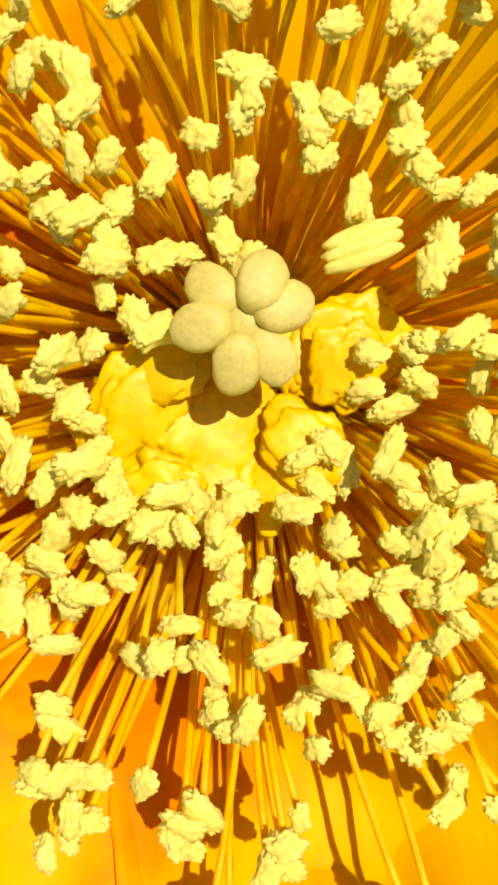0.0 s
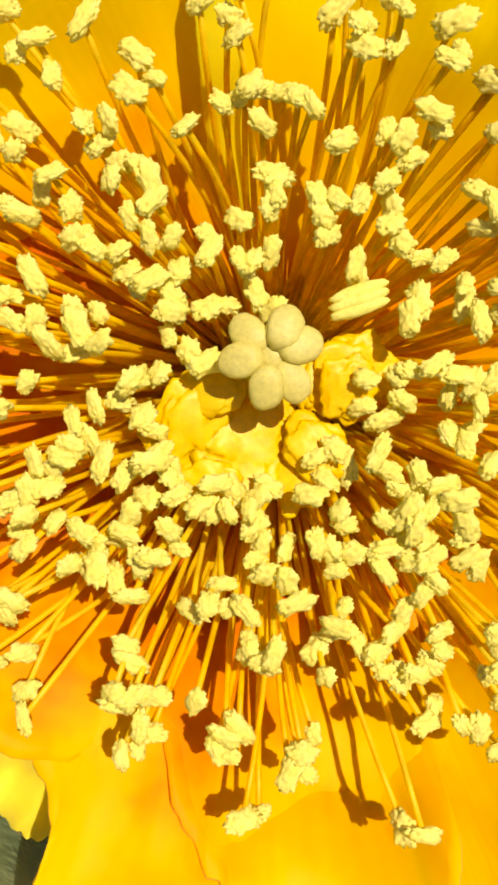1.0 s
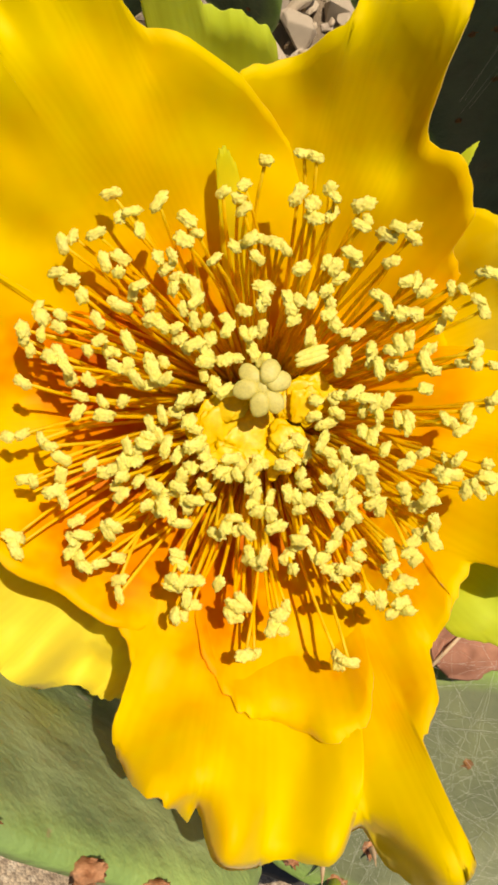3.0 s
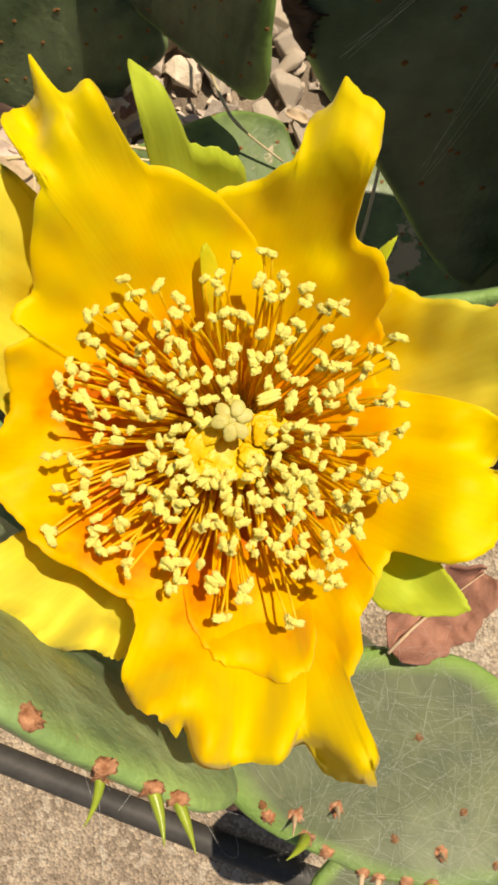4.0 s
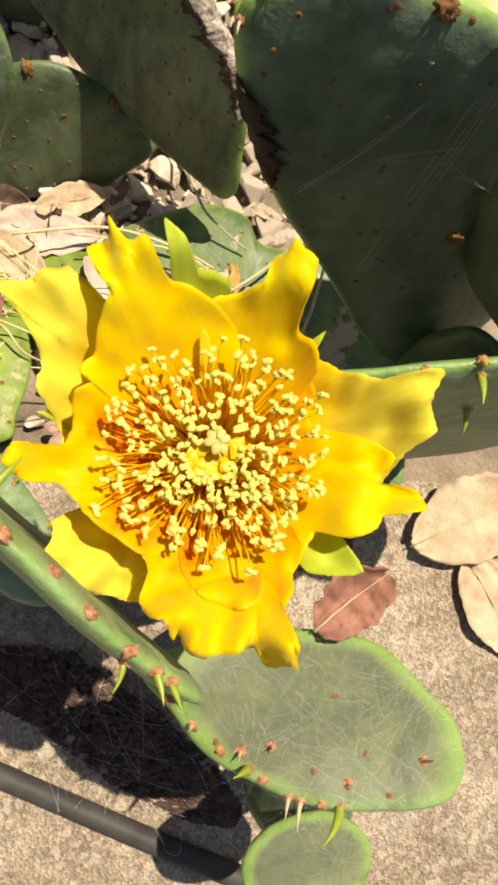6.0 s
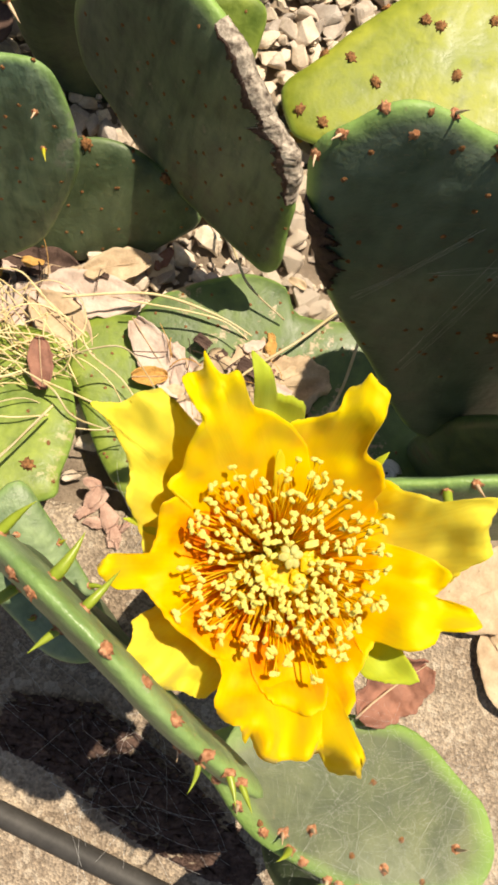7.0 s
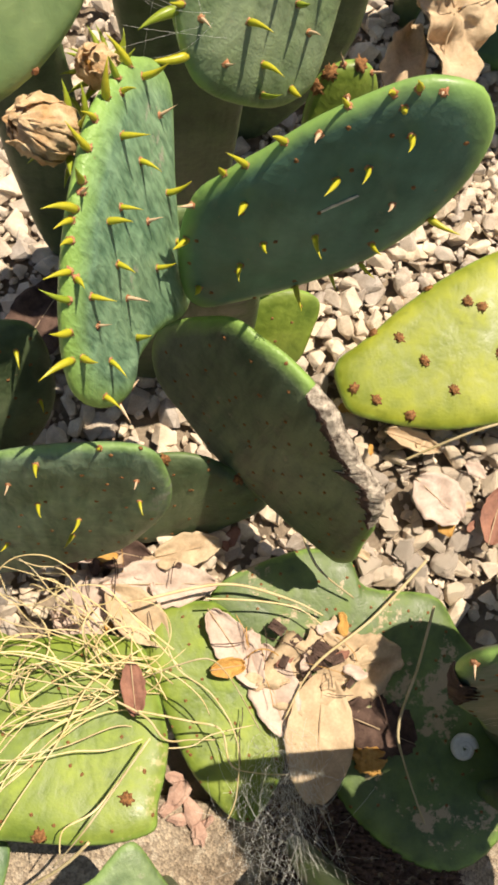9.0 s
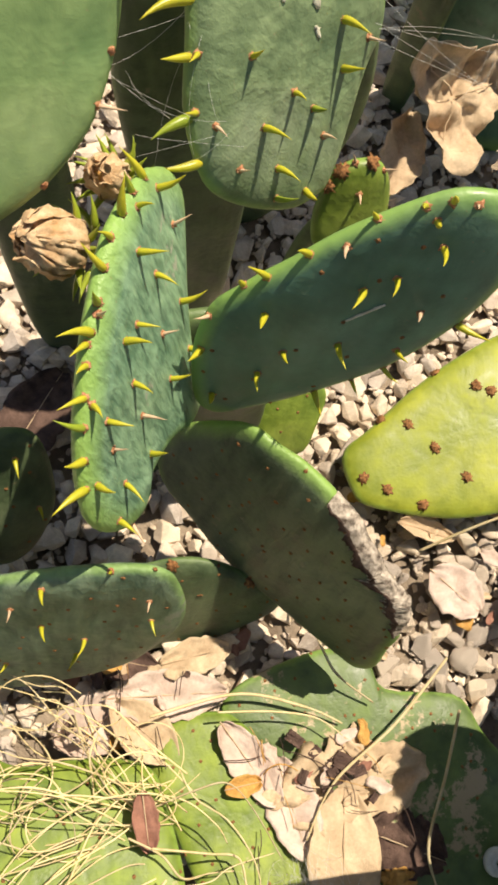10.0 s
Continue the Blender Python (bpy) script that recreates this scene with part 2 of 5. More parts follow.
PEBBLE = surface("pebble", (0.52, 0.425, 0.335), (0.84, 0.735, 0.62), 90, 800, 0.8, 0.3, 0.8, 0.0008, 0, 0.36, (0.34, 0.21, 0.12))
SOIL = surface("soil", (0.16, 0.12, 0.09), (0.40, 0.32, 0.24), 28, 420, 0.95, 0.2, 1.0, 0.002)


def concrete_surface(name):
    """Weathered concrete: grit of many shades set in a worn brownish paste, with pits and stains."""
    m, tree, bsdf = shader(name, 0.92, 0.2)
    broad, worn = noise_tex(tree, 26, 5, 0.6), noise_tex(tree, 150, 5, 0.65)
    c = ramp(tree, broad, (0.32, (0.22, 0.168, 0.125)), (0.68, (0.43, 0.352, 0.27)))
    tc = tree.nodes.new("ShaderNodeTexCoord")
    grains = []
    for size in (780.0, 330.0):
        cells = node(tree, "TexVoronoi", Scale=size)
        tree.links.new(tc.outputs["Object"], cells.inputs["Vector"])
        gray = tree.nodes.new("ShaderNodeSeparateXYZ")
        tree.links.new(cells.outputs["Color"], gray.inputs[0])
        grains.append((cells, gray))
    c = blend(tree, 0.6, c, blend(tree, 1.0, c, ramp(tree, grains[0][1].outputs["X"], (0.05, (0.50, 0.47, 0.44)), (0.5, (0.95, 0.95, 0.95)), (0.95, (1.55, 1.5, 1.42))), "MULTIPLY"))
    c = blend(tree, ramp(tree, grains[1][1].outputs["Y"], (0.84, (0, 0, 0)), (0.88, (0.45, 0.45, 0.45))), c, (0.55, 0.47, 0.375))
    c = blend(tree, ramp(tree, worn, (0.56, (0, 0, 0)), (0.68, (0.7, 0.7, 0.7))), c, (0.17, 0.125, 0.09))
    tree.links.new(c, bsdf.inputs["Base Color"])
    bump(tree, bsdf, blend(tree, 0.5, grains[0][0].outputs["Distance"], worn), 1.0, 0.0016)
    return m


CONCRETE = concrete_surface("concrete")
PIPE = surface("pipe", (0.03, 0.028, 0.027), (0.07, 0.065, 0.06), 60, 600, 0.6, 0.3, 0.3, 0.0004)


# ---- building ----
def to_mesh(name, bm, material, smooth=True):
    me = bpy.data.meshes.new(name)
    bm.normal_update()
    bm.to_mesh(me)
    bm.free()
    for mm in material if isinstance(material, tuple) else (material,):
        me.materials.append(mm)
    if smooth:
        me.polygons.foreach_set("use_smooth", [True] * len(me.polygons))
    return me


def part(name, data, material, parent, label=""):
    """ONE mesh object under a thing or a part; data is a bmesh or a mesh to share."""
    me = data if isinstance(data, bpy.types.Mesh) else to_mesh(name, data, material)
    ob = new(name, me)
    ob.parent = parent
    if label:
        ob["label"] = label
    return ob


def thing(name, label, category, group="", kind="", at=(0, 0, 0)):
    ob = new(name)
    ob.location = at
    return tagged(ob, label, category, group, kind)


def smooth_loop(points, n, closed=True):
    """Catmull-Rom through 2D or 3D points, n samples."""
    p = [Vector(q) for q in points]
    out, k = [], len(p)
    for i in range(n):
        s = i / n * k if closed else i / (n - 1) * (k - 1)
        j = min(int(s), k - 1 if closed else k - 2)
        f = s - j
        if closed:
            a, b, c, d = p[(j - 1) % k], p[j % k], p[(j + 1) % k], p[(j + 2) % k]
        else:
            a, b, c, d = p[max(j - 1, 0)], p[j], p[j + 1], p[min(j + 2, k - 1)]
        out.append(0.5 * (2 * b + (c - a) * f + (2 * a - 5 * b + 4 * c - d) * f * f + (3 * b - a - 3 * c + d) * f ** 3))
    return out


def tube(bm, path, radii, sides=6):
    """A round strand along a path, closed at both ends."""
    rings = []
    for i, p in enumerate(path):
        way = (path[min(i + 1, len(path) - 1)] - path[max(i - 1, 0)]).normalized()
        a = way.orthogonal().normalized() if not rings else (side - way * side.dot(way)).normalized()
        side, b = a, way.cross(a)
        r = radii[i] if isinstance(radii, (list, tuple)) else radii
        rings.append([bm.verts.new(p + r * (math.cos(k * math.tau / sides) * a + math.sin(k * math.tau / sides) * b)) for k in range(sides)])
    for lo, hi in zip(rings, rings[1:]):
        for k in range(sides):
            bm.faces.new((lo[k], lo[(k + 1) % sides], hi[(k + 1) % sides], hi[k]))
    bm.faces.new(rings[0][::-1])
    bm.faces.new(rings[-1])


def thicken(bm, t):
    """Give an open sheet an underside t below it and a closed edge."""
    bm.normal_update()
    uv = bm.loops.layers.uv.active
    faces, rim = bm.faces[:], [(e.verts[0], e.verts[1], e.link_faces[0]) for e in bm.edges if len(e.link_faces) == 1]
    under = {v: bm.verts.new(v.co - v.normal * t) for v in bm.verts[:]}
    made = [(f, bm.faces.new([under[v] for v in f.verts][::-1])) for f in faces]
    for f, low in made:
        low.material_index = f.material_index
    for a, b, f in rim:
        made.append((f, bm.faces.new((b, a, under[a], under[b]))))
    if uv:
        for f, n in made:
            at = {l.vert: l[uv].uv.copy() for l in f.loops}
            at.update({under[v]: c for v, c in list(at.items())})
            for l in n.loops:
                l[uv].uv = at[l.vert]
    bmesh.ops.recalc_face_normals(bm, faces=bm.faces[:])


def bend(a, b, bulge, n):
    """A strand from a to b whose middle is pushed out by bulge."""
    a, b, m = Vector(a), Vector(b), (Vector(a) + Vector(b)) / 2 + Vector(bulge)
    return [a * (1 - s) ** 2 + m * 2 * s * (1 - s) + b * s * s for s in (i / (n - 1) for i in range(n))]


def lump(size, rough, grain, detail=2, seed=0, flat=0.0):
    """A broken, uneven nugget."""
    bm = bmesh.new()
    bmesh.ops.create_icosphere(bm, subdivisions=detail, radius=1.0)
    off = Vector((seed * 7.3, seed * 3.1, seed * 1.7))
    for v in bm.verts:
        d = v.co.normalized()
        k = 1 + rough * noise.noise(d * grain + off) + rough * 0.55 * noise.noise(d * grain * 2.7 + off)
        v.co = Vector((d.x * size[0], d.y * size[1], d.z * size[2])) * k
        if flat and v.co.z < -flat * size[2]:
            v.co.z = -flat * size[2]
    return bm


def up_to(way, roll=0.0):
    """A turn that brings local z to way."""
    return Vector(way).to_track_quat("Z", "Y").to_matrix().to_4x4() @ pose(0, 0, 0, 0, 0, roll)


MM = 0.001

# ---- ground ----
ground_bm = bmesh.new()
grid = [-60, -10, -2, -0.6] + [i * 0.03 - 0.42 for i in range(37)] + [1.0, 2, 10, 60]
rows_v = [[ground_bm.verts.new((x, y, 0.004 * noise.noise((x * 9, y * 9, 0)) - 0.002 if abs(x) < 0.7 and abs(y) < 0.8 else 0)) for x in grid] for y in grid]
for r0, r1 in zip(rows_v, rows_v[1:]):
    for i in range(len(grid) - 1):
        ground_bm.faces.new((r0[i], r0[i + 1], r1[i + 1], r1[i]))
ground = new("ground", to_mesh("ground", ground_bm, SOIL))
tagged(ground, "dry brown garden soil under gravel and litter", "ground", kind="structure")

slab_bm = bmesh.new()
bmesh.ops.create_cube(slab_bm, size=1.0, matrix=Matrix.LocRotScale((0.0, -0.325, 0.0), Euler((0, 0, radians(-2))), (1.2, 0.69, 0.022)))
bmesh.ops.subdivide_edges(slab_bm, edges=slab_bm.edges[:], cuts=60, use_grid_fill=True)
for v in slab_bm.verts:
    v.co += Vector((noise.noise(v.co * 60), noise.noise(v.co * 60 + Vector((9, 0, 0))), 0.5 * noise.noise(v.co * 45 + Vector((0, 9, 0))))) * 0.003
tagged(new("pavement", to_mesh("pavement", slab_bm, CONCRETE)), "rough weathered concrete edging slab", "pavement", kind="structure")


# ---- flower ----
FC = Vector((0.0022, 0.0062, 0.2365))
flower = thing("cactus_flower", "open yellow prickly pear flower with many stamens", "flower", at=FC)


def petal(name, height, outline, material, seed, layer, wave, curl=1.25):
    """A thin curved blade from the flower's throat out to its frilled rim; height in mm above the ground."""
    n, m = 110, 22
    sign = 1 if outline[-1][1] > outline[0][1] else -1
    ahead = [outline[0]]
    for r, a in outline[1:]:
        ahead.append((r, sign * max(sign * a, sign * ahead[-1][1] + 0.7)))
    rim_line = []
    for i, p in enumerate(smooth_loop(ahead, n, False)):
        k = min(len(ahead) - 2, int(i / (n - 1) * (len(ahead) - 1)))
        f = i / (n - 1) * (len(ahead) - 1) - k
        straight = Vector(ahead[k]).lerp(Vector(ahead[k + 1]), f)
        p = Vector((p.x, p.y)).lerp(straight, 0.6)
        rim_line.append((p.x + 0.35 * noise.noise((i * 0.45, seed, 3)), p.y))
    for i in range(1, n):
        rim_line[i] = (rim_line[i][0], sign * max(sign * rim_line[i][1], sign * rim_line[i - 1][1] + 0.05))
    edge = [Vector((r * math.cos(radians(a)), r * math.sin(radians(a)))) for r, a in rim_line]
    soft = [sum((edge[max(0, min(n - 1, i + d))] * math.exp(-(d / 10) ** 2) for d in range(-22, 23)), Vector((0, 0))) / sum(math.exp(-(d / 10) ** 2) for d in range(-22, 23)) for i in range(n)]
    a0, a1 = outline[0][1], outline[-1][1]
    am, spread = (a0 + a1) / 2, max(7.0, min(26.0, abs(a1 - a0) / 2))
    rim_r = sum(r for r, _ in outline) / len(outline) + 2
    bm = bmesh.new()
    layer_uv = bm.loops.layers.uv.new("UVMap")
    top = height - FC.z / MM
    grid_v, uvs = [], {}
    for j in range(m + 1):
        v = j / m
        line = []
        for i in range(n):
            u = i / (n - 1)
            ab = radians(am + sign * (2 * u - 1) * spread)
            b = Vector((math.cos(ab), math.sin(ab))) * 4.6
            late = max(0.0, (v - 0.5) / 0.5)
            p = b.lerp(soft[i], v ** 0.92) + (edge[i] - soft[i]) * late * late * (3 - 2 * late)
            p += Vector((-math.sin(ab), math.cos(ab))) * sign * (2 * u - 1) ** 3 * math.sin(math.pi * v ** 0.8) * 4.6 * (spread > 10)
            far = p.length / rim_r
            far = far if far < 0.9 else 0.9 + 0.16 * math.tanh((far - 0.9) / 0.16)
            fold = noise.noise((p.x * 0.15, p.y * 0.15, 3.3)) + 0.5 * noise.noise((p.x * 0.24, p.y * 0.24, 6.1))
            swell = noise.noise((p.x * 0.060, p.y * 0.060, 7.7)) * 7.5 + noise.noise((p.x * 0.105, p.y * 0.105, seed + 8)) * 1.4
            frill = noise.noise((p.x * 0.20, p.y * 0.20, seed + 5))
            z = -1.0 + (top + 1.0) * far ** curl + 0.6 * layer * far + wave * (0.95 * swell * far ** 1.8 + 5.2 * fold * far ** 2.4 + 1.7 * frill * far ** 5)
            z += 0.15 * (u - 0.5) - 0.9 * abs(2 * u - 1) ** 6 * v
            q = bm.verts.new(Vector((p.x, p.y, z)) * MM)
            uvs[q] = (u, min(1.0, p.length / 40))
            line.append(q)
        grid_v.append(line)
    for lo, hi in zip(grid_v, grid_v[1:]):
        for i in range(n - 1):
            f = bm.faces.new((lo[i], lo[i + 1], hi[i + 1], hi[i]))
            for loop in f.loops:
                loop[layer_uv].uv = uvs[loop.vert]
    bmesh.ops.recalc_face_normals(bm, faces=bm.faces[:])
    if sum(f.normal.z for f in bm.faces) < 0:
        bmesh.ops.reverse_faces(bm, faces=bm.faces[:])
    thicken(bm, 0.22 * MM)
    return part(name, bm, material, flower)


# height of the rim above the ground, then (radius, bearing) round the rim, in mm and degrees
petal("petal", 262, ((16.5, 80), (21.0, 81), (24.2, 85), (27.0, 93), (29.8, 103), (31.5, 110), (34.1, 112), (36.8, 111), (37.9, 114), (38.3, 118), (40.8, 119), (44.3, 119), (41.4, 122), (42.6, 126), (41.6, 128), (39.1, 128), (35.7, 126), (32.2, 130), (31.0, 137), (28.9, 146), (29.6, 155), (26.0, 153), (19.5, 155)), PETAL, 1.30, 4.2, 1.0, 1.35)  # top left
petal("petal", 263, ((23.0, 33), (23.1, 39), (25.3, 42), (27.3, 50), (27.5, 59), (30.8, 62), (35.2, 63), (38.0, 65), (38.7, 69), (40.3, 73), (38.0, 74), (36.8, 77), (32.9, 75), (31.1, 79), (29.3, 88), (28.3, 95), (25.4, 99), (17.7, 101)), PETAL, 3.47, 0.0, 0.8, 1.8)  # top right
petal("petal", 258, ((33.6, -8), (35.7, 1), (41.0, 7), (40.0, 14), (43.8, 21), (38.3, 24), (33.9, 26), (29.6, 34), (27.6, 45), (23.9, 51)), OUTER_PETAL, 5.64, -1.6, 0.9, 1.9)  # right upper
petal("petal", 260, ((25.9, -50), (24.7, -38), (29.5, -33), (33.0, -25), (33.4, -20), (40.4, -14), (38.2, -10), (33.5, -12), (31.6, -9), (33.7, 0), (30.6, 5)), PETAL, 7.81, 0.2, 1.0)  # right lower
petal("petal", 260, ((18.9, -46), (24.8, -45), (27.3, -54), (27.8, -57), (30.2, -61), (31.7, -66), (37.5, -66), (38.7, -68), (42.1, -67), (40.3, -71), (40.6, -76), (37.1, -78), (36.4, -84), (34.4, -88), (27.5, -87)), STAINED_PETAL, 9.98, 1.0, 1.2)  # bottom right
petal("petal", 262, ((24.6, -71), (33.6, -77), (36.7, -82), (37.1, -89), (38.0, -92), (36.8, -97), (34.3, -100), (35.9, -101), (32.2, -105), (33.1, -111), (31.4, -115), (26.3, -117), (23.6, -127), (19.4, -135)), STAINED_PETAL, 12.15, 0.2, 1.2)  # bottom
petal("petal", 249, ((33.8, -115), (34.6, -119), (36.0, -125), (39.0, -133), (37.2, -135), (39.3, -139), (40.4, -143), (35.5, -149), (34.6, -154), (29.3, -153), (24.8, -154)), OUTER_PETAL, 14.32, -2.0, 1.1, 1.5)  # lower left
petal("petal", 261, ((24.2, -118), (26.0, -139), (28.0, -154), (30.3, -164), (34.9, -166), (38.2, -173), (35.6, -177), (28.7, -175), (28.0, -186), (28.5, -197), (26.0, -206)), STAINED_PETAL, 16.49, 0.4, 0.9)  # left
petal("petal", 257, ((30.6, -176), (31.0, -182), (32.9, -189), (35.8, -195), (37.0, -202), (40.0, -207), (45.1, -211), (50.8, -212), (46.5, -217), (44.5, -227), (41.9, -227), (35.2, -230), (32.1, -221), (24.6, -224)), OUTER_PETAL, 18.66, -2.2, 1.0, 1.9)  # left upper
# inner whorl that closes the gaps below the blades
for k in range(8):
    a = 20 + k * 45
    w = (20, 21, 22, 21, 21, 23, 24, 20)[k]
    petal("petal", 245, ((w * 0.8, a - 33), (w * 0.93, a - 24), (w, a - 8), (w, a + 8), (w * 0.93, a + 24), (w * 0.8, a + 33)), PETAL, 31.0 + k, -1.2, 0.3)
# shorter ruffled lobe lying over the blades
petal("petal", 254.5, ((10, -122), (15, -116), (20, -110), (24.5, -103), (27.5, -95), (29.4, -88), (30.2, -80), (29.6, -74), (26.5, -69), (21.0, -65), (13, -62)), STAINED_PETAL, 51.3, 1.2, 1.2, 2.6)
petal("sepal", 262, ((28.8, 83), (29.8, 87), (32.6, 89), (33.6, 94), (34.5, 100), (38.8, 103), (42.8, 107), (38.5, 107), (34.0, 107), (31.4, 109), (29.7, 111)), SEPAL, 0.6, -2.6, 0.6, 3.0)["label"] = "green-tipped outer sepal"
petal("sepal", 252, ((24.9, -52), (29.7, -54), (32.5, -46), (36.6, -38), (32.7, -35), (28.9, -32), (27.0, -36), (23.7, -39)), SEPAL, 2.3, -2.6, 0.6, 2.0)["label"] = "green-tipped outer sepal"
petal("sepal", 250, ((30.3, 175), (31.6, 181), (35.6, 175), (33.0, 173)), SEPAL, 4.0, -2.6, 0.6)["label"] = "green-tipped outer sepal"
petal("sepal", 250, ((27.9, 47), (29.1, 45), (32.4, 50), (30.0, 49)), SEPAL, 5.7, -2.6, 0.6)["label"] = "green-tipped outer sepal"
petal("sepal", 253, ((13.8, 108), (18.2, 104.5), (21.8, 102.5), (23.0, 100), (21.1, 97.5), (16.7, 98), (13.0, 98)), FOLD, 7.4, 2.0, 0.6)["label"] = "green-tipped outer sepal"

# throat: the cup that holds petals and stamens, and the green fruit below
cup = bmesh.new()
for r0, z0, r1, z1 in ((1.0, -1.6, 4.0, -1.2), (4.0, -1.2, 7.2, 0.6)):
    ra = [cup.verts.new((r0 * MM * math.cos(k * math.tau / 32), r0 * MM * math.sin(k * math.tau / 32), z0 * MM)) for k in range(32)]
    rb = [cup.verts.new((r1 * MM * math.cos(k * math.tau / 32), r1 * MM * math.sin(k * math.tau / 32), z1 * MM)) for k in range(32)]
    for k in range(32):
        cup.faces.new((ra[k], ra[(k + 1) % 32], rb[(k + 1) % 32], rb[k]))
bmesh.ops.remove_doubles(cup, verts=cup.verts[:], dist=1e-6)
thicken(cup, 0.5 * MM)
part("throat", cup, YOUNG_ANTHER, flower)

ovary = bmesh.new()
axis = bend((0, 0, -0.001), (-0.002, -0.004, -0.055), (0.001, 0.001, 0), 12)
tube(ovary, axis, [6.5 * MM, 8.6 * MM, 9.4 * MM, 9.6 * MM, 9.4 * MM, 9 * MM, 8.4 * MM, 7.8 * MM, 7 * MM, 6.2 * MM, 5.4 * MM, 4.6 * MM], 20)
part("ovary", ovary, PAD_GREEN, flower, "green unripe fruit below the petals")

# pistil
style_bm = bmesh.new()
TOP = Vector((-0.0006, 0.0007, 0.0218))
tube(style_bm, bend((0.0002, -0.0006, -0.001), TOP - Vector((0, 0, 0.0012)), (-0.0006, -0.001, 0), 9), [1.5 * MM, 1.9 * MM, 2.1 * MM, 2.1 * MM, 2.0 * MM, 1.8 * MM, 1.6 * MM, 1.5 * MM, 1.5 * MM], 16)
style = part("style", style_bm, STYLE, flower)
core = lump((1.25 * MM, 1.25 * MM, 1.0 * MM), 0.06, 1.5, 3, 5)
bmesh.ops.translate(core, vec=TOP - Vector((0, 0, 0.0004)), verts=core.verts[:])
stigma = part("stigma", core, STIGMA, flower, "pale green lobed stigma")
for k in range(6):
    a = radians(12 + 60 * k + (7, -6, 4, -5, 8, -4)[k])
    lobe = lump((1.14 * MM, 0.88 * MM, 1.2 * MM), 0.10, 1.4, 3, k)
    for v in lobe.verts:
        if v.co.z > 0.45 * MM:
            v.co.z = 0.45 * MM + (v.co.z - 0.45 * MM) * 0.35
    m = Matrix.Translation(TOP + Vector((1.46 * MM * math.cos(a), 1.46 * MM * math.sin(a), (0.25 + 0.3 * math.sin(k * 2.2)) * MM))) @ pose(0, 0, 0, 0, 0, math.degrees(a)) @ pose(0, 0, 0, 0, 14, 0)
    bmesh.ops.transform(lobe, matrix=m, verts=lobe.verts[:])
    part("lobe", lobe, STIGMA, stigma)

# unopened anthers heaped round the style, and one large split anther
for k, (x, y, r, turn, flat) in enumerate(((-1.6, -2.9, 2.0, 20, 0.4), (-4.2, -1.9, 1.8, 70, 0.45), (0.6, -3.9, 2.0, 0, 0.4), (2.2, -3.3, 1.5, 130, 0.5), (-1.4, -5.0, 1.7, 40, 0.4), (-4.6, -3.6, 1.5, 100, 0.5), (-3.2, -0.4, 1.4, 10, 0.5), (2.7, 0.3, 1.5, 60, 0.5), (4.2, 0.9, 1.7, 15, 0.4), (3.8, -0.3, 1.4, 80, 0.5), (5.2, 0.3, 1.2, 30, 0.5), (1.3, -5.1, 1.3, 80, 0.5), (-3.2, -5.1, 1.3, 160, 0.5), (-0.5, -2.0, 1.6, 60, 0.4), (-5.6, -2.4, 1.0, 40, 0.5))):
    bud = lump((1.25 * r * MM, 0.98 * r * MM, 0.45 * flat * r * MM), 0.34, 1.6, 4, 20 + k)
    bmesh.ops.transform(bud, matrix=Matrix.Translation(((x - 0.5) * MM, (y - 0.5) * MM, (18.3 + 0.9 * math.sin(k * 2.3)) * MM)) @ pose(0, 0, 0, 12 * math.sin(k), 14 * math.cos(k * 1.7), turn), verts=bud.verts[:])
    ob = part("young_anther", bud, YOUNG_ANTHER, flower, "smooth deep yellow unopened anther")
    strand = bmesh.new()
    tube(strand, bend((x * 0.8 * MM, y * 0.8 * MM, -0.001), (x * MM, y * MM, 0.0175), (x * 0.05 * MM, y * 0.05 * MM, 0), 6), 0.22 * MM, 5)
    part("filament", strand, FILAMENT, ob)
split_bm = bmesh.new()
for side in (-1, 0, 1):
    half = lump((1.55 * MM, 0.36 * MM, 0.42 * MM), 0.12, 2.0, 3, 40 + side)
    bmesh.ops.translate(half, vec=(0.1 * side * MM, side * 0.42 * MM, 0.05 * MM * (1 - abs(side))), verts=half.verts[:])
    tmp = bpy.data.meshes.new("tmp")
    half.to_mesh(tmp)
    half.free()
    split_bm.from_mesh(tmp)
    bpy.data.meshes.remove(tmp)
bmesh.ops.transform(split_bm, matrix=Matrix.Translation((3.7 * MM, 3.55 * MM, 20.3 * MM)) @ pose(0, 0, 0, 0, 0, 18), verts=split_bm.verts[:])
split_anther = part("anther", split_bm, POLLEN, flower, "large pale split anther")
strand = bmesh.new()
tube(strand, bend((0.003, 0.003, -0.001), (0.0037, 0.0036, 0.0200), (0.0008, 0.0006, 0), 7), 0.25 * MM, 5)
part("filament", strand, FILAMENT, split_anther)

def crumb(size, seed):
    """An anther covered with clotted pollen: soft lumps with a ragged, granular skin."""
    bm = bmesh.new()
    bmesh.ops.create_icosphere(bm, subdivisions=4, radius=1.0)
    off = Vector((seed * 5.3, seed * 2.1, seed * 3.7))
    for v in bm.verts:
        d = v.co.normalized()
        k = 1 + 0.34 * noise.noise(d * 1.5 + off) + 0.30 * noise.noise(d * 3.6 + off) + 0.22 * noise.noise(d * 8.5 + off)
        waist = 1 - 0.20 * math.exp(-(d.x * 3.2) ** 2)
        v.co = Vector((d.x * size[0], d.y * size[1] * waist, d.z * size[2])) * k
    return bm


